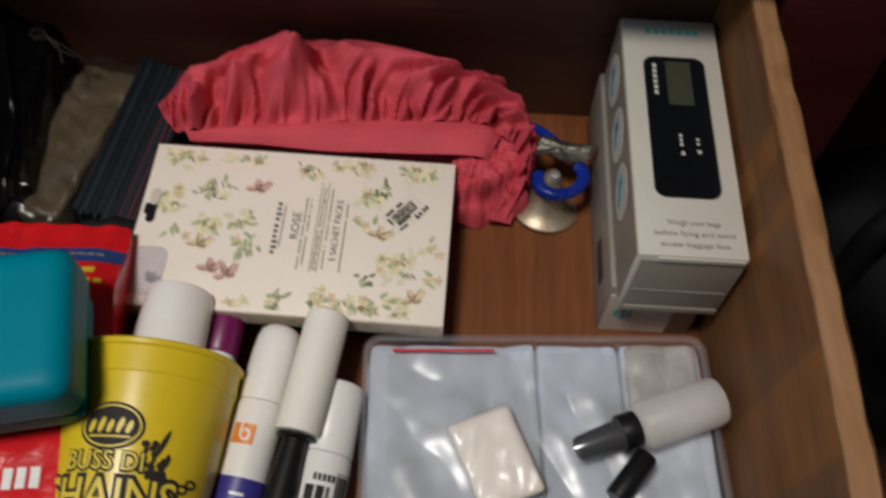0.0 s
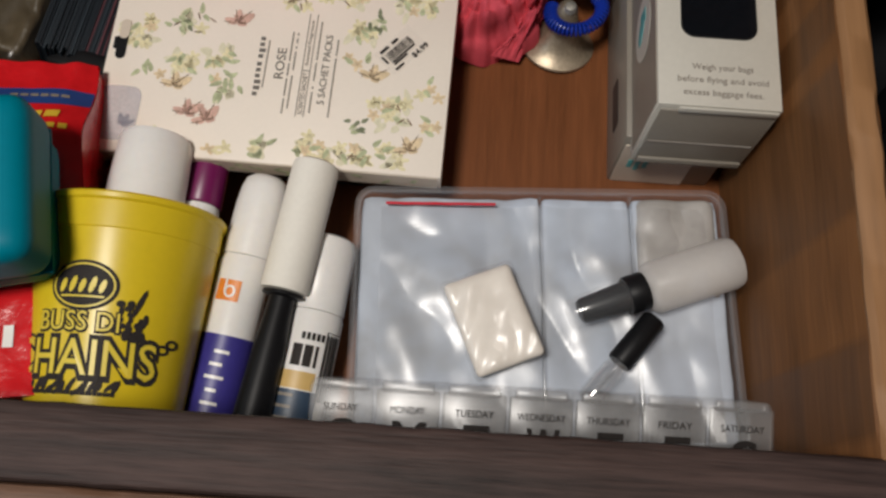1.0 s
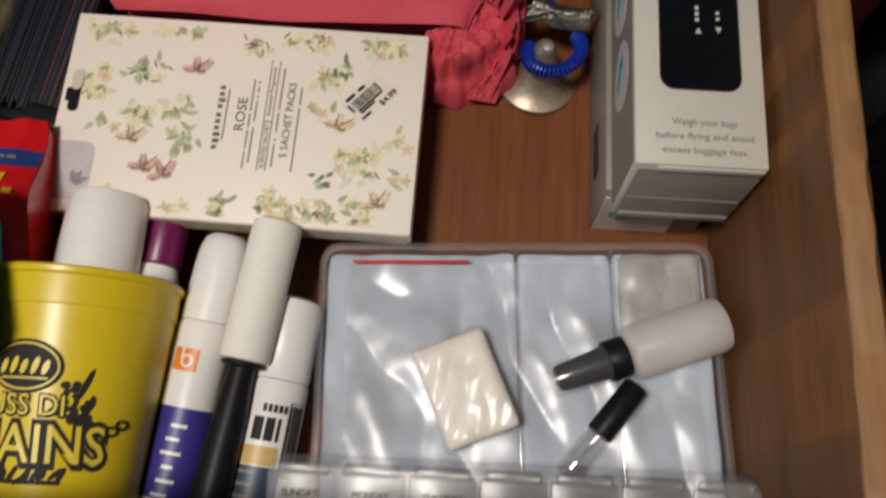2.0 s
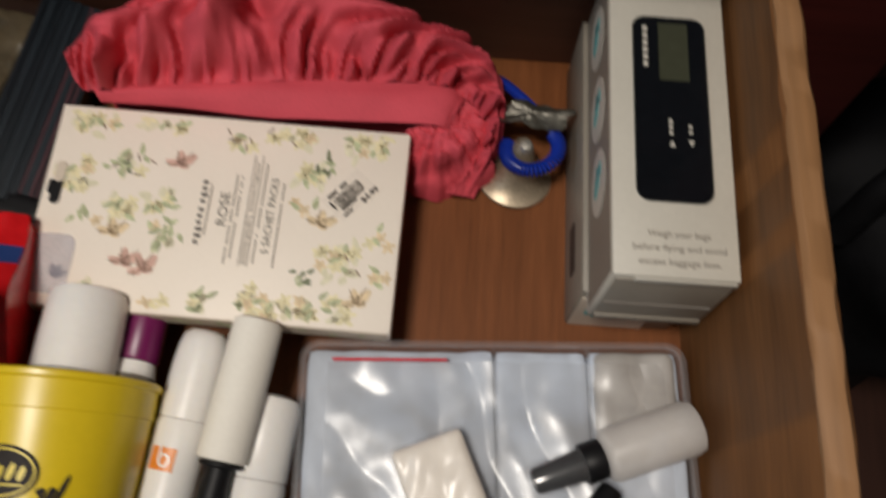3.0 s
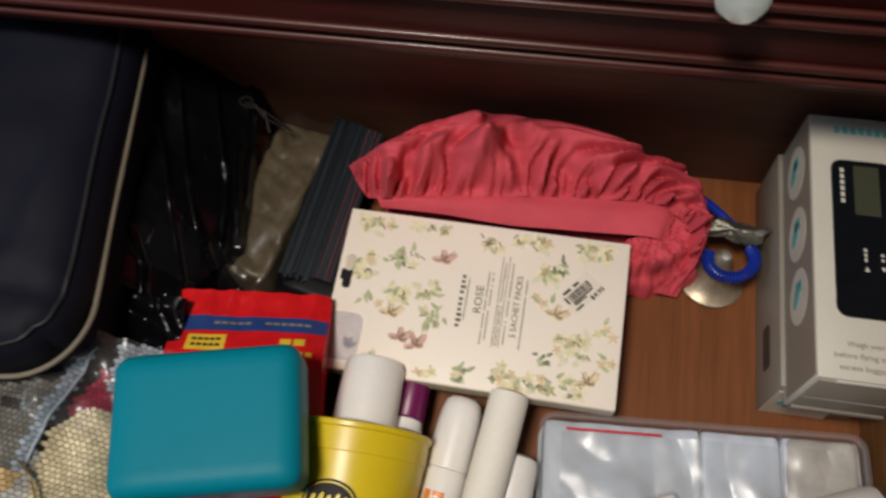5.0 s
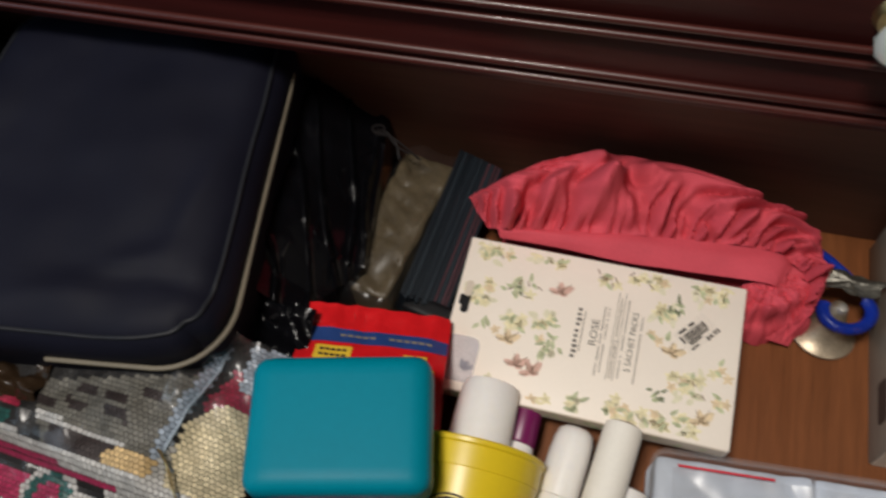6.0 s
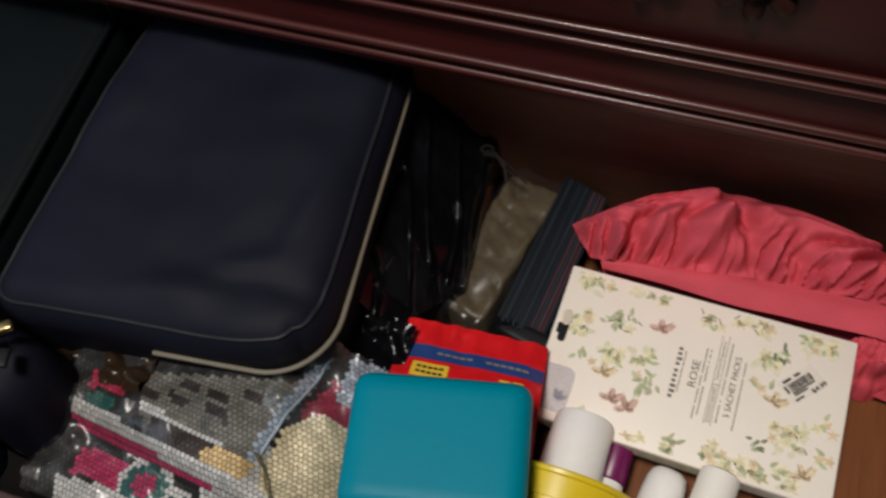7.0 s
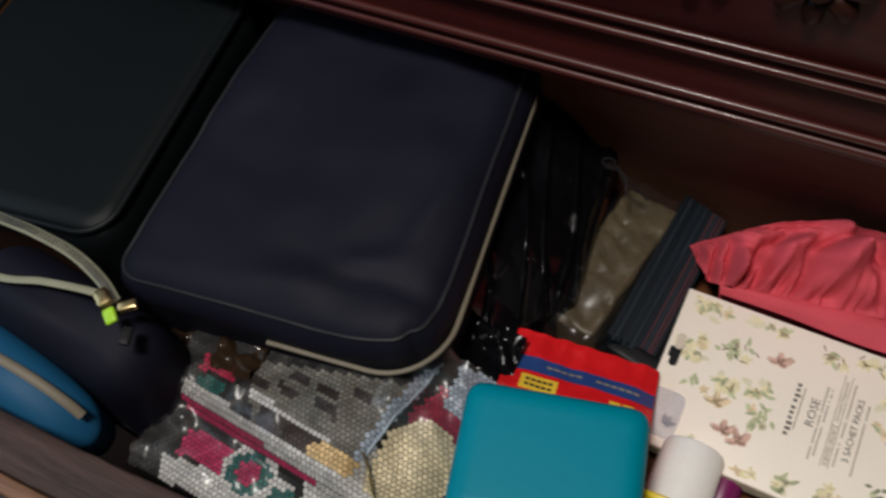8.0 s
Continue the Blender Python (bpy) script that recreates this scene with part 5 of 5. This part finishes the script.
def navy_shape(p):
    q = p.copy()
    if p.x > 0 and p.y < 0:
        dx, dy = max(0.0, p.x - (NH[0] - NC)), max(0.0, -p.y - (NH[1] - NC))
        d = math.hypot(dx, dy)
        if d > 1e-6:
            f = math.sqrt(max(dx, dy) / d)
            q.x -= dx * (1 - f)
            q.y += dy * (1 - f)
    k = 1 - 0.35 * (abs(p.x / NH[0]) ** 3) - 0.35 * (abs(p.y / NH[1]) ** 3)
    if p.z > 0:
        q.z += 0.009 * k + wob(p.x, p.y, 0, 12, 0.006) + wob(p.x, p.y, 2, 34, 0.0016)
        crease = math.exp(-((p.y + 0.075 + 0.10 * (p.x - 0.02)) / 0.007) ** 2) * max(0, min(1, (p.x + 0.02) / 0.05))
        q.z -= 0.0022 * crease
        for cx, cy, tilt, reach in ((0.046, -0.070, 0.35, 0.026), (0.074, -0.030, 1.35, 0.030), (0.010, -0.092, 0.10, 0.030)):
            du, dv = (p.x - cx) * math.cos(tilt) + (p.y - cy) * math.sin(tilt), (p.y - cy) * math.cos(tilt) - (p.x - cx) * math.sin(tilt)
            q.z += 0.0030 * math.exp(-(du / reach) ** 2 - (dv / 0.007) ** 2)
    if p.x < 0:
        q.x *= 1.0 - 0.14 * (p.y + 0.118) / 0.236
    q.x *= 1 + 0.01 * math.sin(p.z * 22) + wob(p.y, p.z, 4, 14, 0.015)
    q.y *= 1 + wob(p.x, p.z, 6, 14, 0.015)
    return q


navy = thing("toiletry_bag", (-0.388, 0.26, 0), "navy fabric toiletry bag with cream piping and zips", "bag")
part("bag_body", soft_block(NH, NR, 44, NM, navy_shape), NAVY, navy)


def bag_top(x, y):
    """Height of the bag's rounded upper side over (x, y), before it is bent."""
    r = NR
    dx, dy = max(0.0, abs(x) - (NH[0] - r)), max(0.0, abs(y) - (NH[1] - r))
    return NH[2] - r + math.sqrt(max(0.0, r * r - dx * dx - dy * dy))


def bag_line(x, y, r, z, n=120, a0=0.0, a1=1.0):
    ring = rounded(-x, x, -y, y, r, 10)
    closed = [Vector((p[0], p[1], 0)) for p in ring]
    dist = [0.0]
    for a, b in zip(closed, closed[1:] + closed[:1]):
        dist.append(dist[-1] + (b - a).length)
    out = []
    for k in range(n):
        d = (a0 + (a1 - a0) * k / (n - 1)) % 1.0 * dist[-1]
        i = max(j for j in range(len(dist) - 1) if dist[j] <= d)
        a, b = closed[i], closed[(i + 1) % len(closed)]
        p = a.lerp(b, (d - dist[i]) / max(dist[i + 1] - dist[i], 1e-9))
        zz = z + wob(p.x, p.y, 1, 20, 0.002) if z else 0.0
        out.append(NM @ (Vector((p.x, p.y, zz)) if z else navy_shape(Vector((p.x, p.y, bag_top(p.x, p.y)))) + Vector((0, 0, 0.0006))))
    return out


part("cream_zip", tube(bag_line(0.1030, 0.1195, 0.040, 0.0510, 160, 0.655, 1.02), 0.0015, 8), PIPE, navy, "cream zip along the edge")
part("dark_piping", tube(bag_line(0.0950, 0.1115, 0.016, 0.0, 300, 0.0, 1.0), 0.0013, 8), DKPIPE, navy, "dark piping")

# ---- charcoal case and small pouches in the corner ----
case = thing("charcoal_case", (-0.60, 0.265, 0), "smooth charcoal plastic case with rounded corners", "case")
KM = pose(-0.6120, 0.2530, 0.0740, 0, 0, 7)
part("case_shell", soft_block((0.0960, 0.1120, 0.0735), 0.022, 22, KM, lambda p: Vector((p.x, p.y, p.z - (0.003 if p.z > 0.06 and abs(p.x) < 0.085 and abs(p.y) < 0.10 else 0)))), CASE, case)
part("case_rim", tube([KM @ Vector((x, y, 0.0690)) for x, y in rounded(-0.0925, 0.0925, -0.1085, 0.1085, 0.022, 8)], 0.0022, 8, True), CASE, case)

pouch2 = thing("zipped_pouch", (-0.51, 0.11, 0), "navy fabric pouch with two pale zips", "pouch")
part("pouch_body", soft_block((0.0640, 0.0300, 0.0800), 0.022, 20, pose(-0.4950, 0.1080, 0.0810, 0, 0, -6), lambda p: Vector((p.x, p.y * (1 - 0.25 * max(0, p.z) / 0.08), p.z - 0.2 * max(0, p.x) * (1 if p.z > 0 else 0) + wob(p.x, p.y, p.z, 25, 0.004)))), NAVY, pouch2)
part("zip", tube(smooth_path([(-0.580, 0.138, 0.166), (-0.550, 0.1365, 0.169), (-0.525, 0.136, 0.171), (-0.493, 0.133, 0.172), (-0.468, 0.126, 0.171), (-0.452, 0.118, 0.170)], 60), 0.0032, 8, flat=0.4), ZIPW, pouch2, "pale green-grey zip")
part("zip", tube(smooth_path([(-0.580, 0.100, 0.166), (-0.524, 0.105, 0.170), (-0.497, 0.112, 0.172), (-0.466, 0.118, 0.171), (-0.452, 0.117, 0.170)], 50), 0.0022, 8, flat=0.4), ZIPW, pouch2, "pale zip")
zip_path = smooth_path([(-0.580, 0.138, 0.1674), (-0.550, 0.1365, 0.1704), (-0.525, 0.136, 0.1724), (-0.493, 0.133, 0.1734), (-0.468, 0.126, 0.1724), (-0.452, 0.118, 0.1714)], 130)
teeth = []
for a, b in zip(zip_path[::2], zip_path[1::2]):
    teeth.append(block(-0.0005, 0.0005, -0.0020, 0.0020, -0.0004, 0.0006, 0, m=Matrix.Translation(a) @ Matrix.Rotation(math.atan2(b.y - a.y, b.x - a.x), 4, "Z")))
part("zip_teeth", joined(teeth), MEDAL, pouch2, "fine metal zip teeth", smooth=False, kind="stuff")
pull = part("zip_pull", soft_block((0.0055, 0.0040, 0.0026), 0.0015, 4, pose(-0.4575, 0.1165, 0.1730, 0, 0, -30)), BRASS, pouch2, "brass zip slider")
part("enamel_tab", soft_block((0.0045, 0.0034, 0.0016), 0.0013, 4, pose(-0.4475, 0.1095, 0.1725, 10, 10, -40)), NEON, pull, "lime green enamel tab")
part("slider", soft_block((0.0050, 0.0030, 0.0024), 0.0012, 4, pose(-0.4435, 0.1185, 0.1705, 0, 0, 40)), BRASS, pouch2, "brass slider")
part("slider", soft_block((0.0030, 0.0052, 0.0016), 0.0010, 4, pose(-0.4375, 0.1050, 0.1650, 0, 20, 20)), BLACKP, pouch2)

blue = thing("blue_pouch", (-0.51, 0.07, 0.08), "round blue fabric pouch with a cream zip", "pouch")
part("pouch_body", soft_block((0.0560, 0.0200, 0.0440), 0.0190, 20, pose(-0.5150, 0.0660, 0.1010, 0, 12, -8), lambda p: Vector((p.x, p.y * (1 - 0.3 * max(0, p.x / 0.056) ** 2), p.z * (1 - 0.5 * (p.x / 0.056) ** 2)))), BLUEB, blue)
part("zip", tube(smooth_path([(-0.545, 0.0680, 0.1530), (-0.514, 0.0690, 0.1500), (-0.488, 0.0680, 0.1425), (-0.470, 0.0660, 0.1330), (-0.460, 0.0640, 0.1235)], 30), 0.0028, 8, flat=0.5), PIPE, blue, "cream zip")


# ---- honeycomb fabric bundle ----
def bundle_h(x, y):
    z = 0.088 + 0.010 * math.exp(-((x + 0.33) / 0.05) ** 2 - ((y - 0.12) / 0.05) ** 2)
    f1 = y - (0.104 - 0.127 * (x + 0.439))
    z += 0.014 / (1 + math.exp(-f1 / 0.0022)) * (1 if x < -0.29 else math.exp(-((x + 0.29) / 0.02) ** 2))
    f2 = (x + 0.309) * 0.983 - (y - 0.110) * 0.18
    z -= 0.014 / (1 + math.exp(-f2 / 0.0022)) / (1 + math.exp(-(y - 0.100) / 0.006))
    return z + wob(x, y, 0, 40, 0.005) + wob(x, y, 7, 110, 0.0015)


BX0, BX1, BY0, BY1 = -0.446, -0.262, 0.052, 0.192


def bundle(u, v):
    x, y = BX0 + (BX1 - BX0) * u, BY0 + (BY1 - BY0) * v
    e = min(u, 1 - u, v, 1 - v)
    return Vector((x, y, bundle_h(x, y) if e > 0.02 else (0.055 if e > 0.001 else 0.0)))


fabric = thing("fabric_bundle", (-0.355, 0.12, 0), "folded patterned fabric with a honeycomb weave in clear wrap", "fabric")
part("cloth", sheet(bundle, 90, 70), BAGB, fabric, "dark ground of the weave")


DASHES = ((-0.386, 0.126), (-0.368, 0.127), (-0.365, 0.137), (-0.345, 0.135), (-0.340, 0.125), (-0.325, 0.140), (-0.400, 0.130))


def region(x, y):
    """The colour of the printed cloth at a place."""
    f1 = y - (0.104 - 0.127 * (x + 0.439))
    f2 = (x + 0.309) * 0.983 - (y - 0.110) * 0.18
    if x < -0.424 - 0.4 * (y - 0.066) and f1 < 0:
        return "dark"
    if f2 > 0 and y > 0.094:
        if math.hypot((x + 0.283) / 0.023, (y - 0.114) / 0.034) < 1:
            return "cream"
        return "blue" if x > -0.287 and y > 0.158 else (("red" if x > -0.299 + 0.4 * max(0, y - 0.15) and y < 0.168 else "dark") if y > 0.118 else "white")
    if -0.0055 < f2 <= 0 and y > 0.106:
        return "blue"
    if f1 > 0:
        if y > 0.137 + 0.22 * (x + 0.395) or x < -0.436:
            return "dark"
        if f1 < 0.0075:
            return "white"
        if math.hypot((x + 0.320 + 0.6 * (y - 0.098)) / 0.019, (y - 0.1005) / 0.0075) < 1:
            return "orange"
        if x < -0.398 + 0.55 * (0.137 - y):
            if -0.427 < x < -0.401 and y > 0.1195:
                return "red"
            return "green" if -0.425 < x < -0.404 and 0.109 < y < 0.1165 else "dark"
        if -0.377 < x < -0.334 and f1 < 0.0175:
            return "plum"
        for sx, sy in DASHES:
            if abs(x - sx + (y - sy) * 0.3) < 0.0068 and abs(y - sy + 0.2 * (x - sx)) < 0.0026:
                return "plum"
        return "white" if 0.0175 < f1 < 0.0215 and x < -0.33 else "grey"
    if f1 > -0.0040 and x < -0.328:
        return "mag"
    ring = math.hypot((x + 0.3700) / 0.0190, (y - 0.0790) / 0.0150)
    if ring < 1:
        return "mag" if ring < 0.45 else ("green" if ring < 0.76 else "white")
    if -0.354 < x < -0.340 and 0.068 < y < 0.084:
        return "green" if y < 0.0755 + 0.3 * (x + 0.358) else "white"
    if -0.418 < x < -0.382 and 0.0725 < y < 0.090 - 0.15 * abs(x + 0.405):
        return "mag"
    if y < 0.0695 + 0.1 * (x + 0.42) or x > -0.335:
        return "white"
    return "dark"


PITCH = 0.0031
hexes = {k: bmesh.new() for k in ("red", "green", "white", "cream", "mag", "orange", "grey", "plum", "blue", "dark")}
for j in range(72):
    for i in range(80):
        x, y = BX0 - 0.02 + (i + 0.5 * (j % 2)) * PITCH, BY0 - 0.02 + j * PITCH * 0.866
        a = radians(-6)
        x, y = -0.355 + (x + 0.355) * math.cos(a) - (y - 0.12) * math.sin(a), 0.12 + (x + 0.355) * math.sin(a) + (y - 0.12) * math.cos(a)
        if not (BX0 + 0.004 < x < BX1 - 0.003 and BY0 + 0.004 < y < BY1 - 0.004):
            continue
        bm, r = hexes[region(x, y)], PITCH * 0.577
        ring = [(x + r * math.cos(q), y + r * math.sin(q)) for q in [math.pi / 3 * n + math.pi / 6 + a for n in range(6)]]
        low = [bm.verts.new((x + (px - x) * 0.90, y + (py - y) * 0.90, bundle_h(px, py))) for px, py in ring]
        top = [bm.verts.new((x + (px - x) * 0.84, y + (py - y) * 0.84, bundle_h(px, py) + 0.0004)) for px, py in ring]
        bm.faces.new(top)
        for n in range(6):
            bm.faces.new((low[n], low[(n + 1) % 6], top[(n + 1) % 6], top[n]))


def weave(name, c, spread, rough=0.6):
    """Printed weave: every little cell differs slightly in tone."""
    m = mat(name, c, rough, big=45, fine=700, spread=spread, bump=0.2, spec=0.4)
    nt = m.node_tree
    geo, hsv = nt.nodes.new("ShaderNodeNewGeometry"), nt.nodes.new("ShaderNodeHueSaturation")
    span = nt.nodes.new("ShaderNodeMapRange")
    span.inputs[3].default_value, span.inputs[4].default_value = 0.78, 1.18
    nt.links.new(geo.outputs["Random Per Island"], span.inputs[0])
    nt.links.new(span.outputs[0], hsv.inputs["Value"])
    nt.links.new(nt.nodes["Color Ramp"].outputs[0], hsv.inputs["Color"])
    nt.links.new(hsv.outputs[0], nt.nodes["Principled BSDF"].inputs["Base Color"])
    return m


for k, c, spread in (("red", (0.30, 0.012, 0.045), 0.3), ("green", (0.012, 0.085, 0.075), 0.35), ("white", (0.48, 0.47, 0.45), 0.2), ("cream", (0.72, 0.62, 0.41), 0.1),
                     ("mag", (0.36, 0.022, 0.085), 0.25), ("orange", (0.60, 0.42, 0.20), 0.15), ("grey", (0.125, 0.118, 0.10), 0.4), ("plum", (0.030, 0.021, 0.020), 0.4),
                     ("blue", (0.36, 0.42, 0.50), 0.3), ("dark", (0.011, 0.010, 0.010), 0.5)):
    tagged(part("weave", hexes[k], weave(k + "_weave", c, spread), fabric), kind="stuff")


def fab_line(pts, r, n, material, label, lift=0.0015):
    path = [Vector((p.x, p.y, bundle_h(p.x, p.y) + lift)) for p in smooth_path([(x, y, 0) for x, y in pts], n)]
    part("edge_cord", tube(path, r, 8), material, fabric, label)


fab_line([(-0.296, 0.180), (-0.301, 0.155), (-0.306, 0.128), (-0.309, 0.111), (-0.302, 0.104)], 0.0008, 60, mat("pale_blue_cord", (0.30, 0.36, 0.42), 0.5), "pale blue edging cord")
fab_line([(-0.310, 0.112), (-0.303, 0.104), (-0.297, 0.097), (-0.290, 0.088)], 0.0007, 30, BRASS, "thin gold wire", 0.006)


def wrap(u, v):
    x, y = -0.440 + 0.085 * u, 0.062 + 0.055 * v
    return Vector((x, y, bundle_h(x, y) + 0.004 + abs(wob(x + 0.5 * y, y * 0.6, 2, 60, 0.006)) + wob(x, y, 5, 120, 0.0006)))


part("clear_wrap", sheet(wrap, 50, 50), THIN, fabric, "crinkled clear wrap")


def corner_wrap(u, v):
    x, y = -0.480 + 0.088 * u, 0.122 + 0.032 * v
    return Vector((x, y, 0.090 + 0.018 * u + wob(x, y, 2, 80, 0.012) + wob(x, y, 5, 170, 0.005)))


def loose_wrap(u, v):
    x, y = -0.318 + 0.060 * u, 0.132 + 0.056 * v
    return Vector((x, y, bundle_h(x, y) + 0.003 + abs(wob(x + 0.3 * y, y * 0.5, 4, 60, 0.012)) + wob(x, y, 7, 110, 0.0007)))


part("clear_wrap", sheet(loose_wrap, 50, 50), CLEAR, fabric, "crinkled clear wrap")
single("brown_film", sheet(corner_wrap, 40, 30, 0.0006), mat("brown_film", (0.03, 0.018, 0.010), 0.12, bump=0.6, dist=0.003), "crumpled dark brown shiny film", "film")

# ---- beside the dresser ----
sack = thing("black_bag", (0.42, 0.40, -0.56), "black fabric bag standing on the floor beside the dresser", "bag")
part("bag_body", soft_block((0.13, 0.12, 0.22), 0.08, 20, pose(0.43, 0.42, -0.34, 0, 6, 20), lambda p: Vector((p.x + wob(p.x, p.y, p.z, 8, 0.03), p.y + wob(p.x, p.y, p.z, 9, 0.03), p.z + wob(p.x, p.y, 3, 10, 0.03)))), SATIN, sack)
part("handle", tube(smooth_path([(0.33, 0.36, -0.16), (0.34, 0.37, -0.09), (0.40, 0.40, -0.07), (0.46, 0.44, -0.09), (0.49, 0.47, -0.16)], 40), 0.012, 10), SATIN, sack, "black handle")
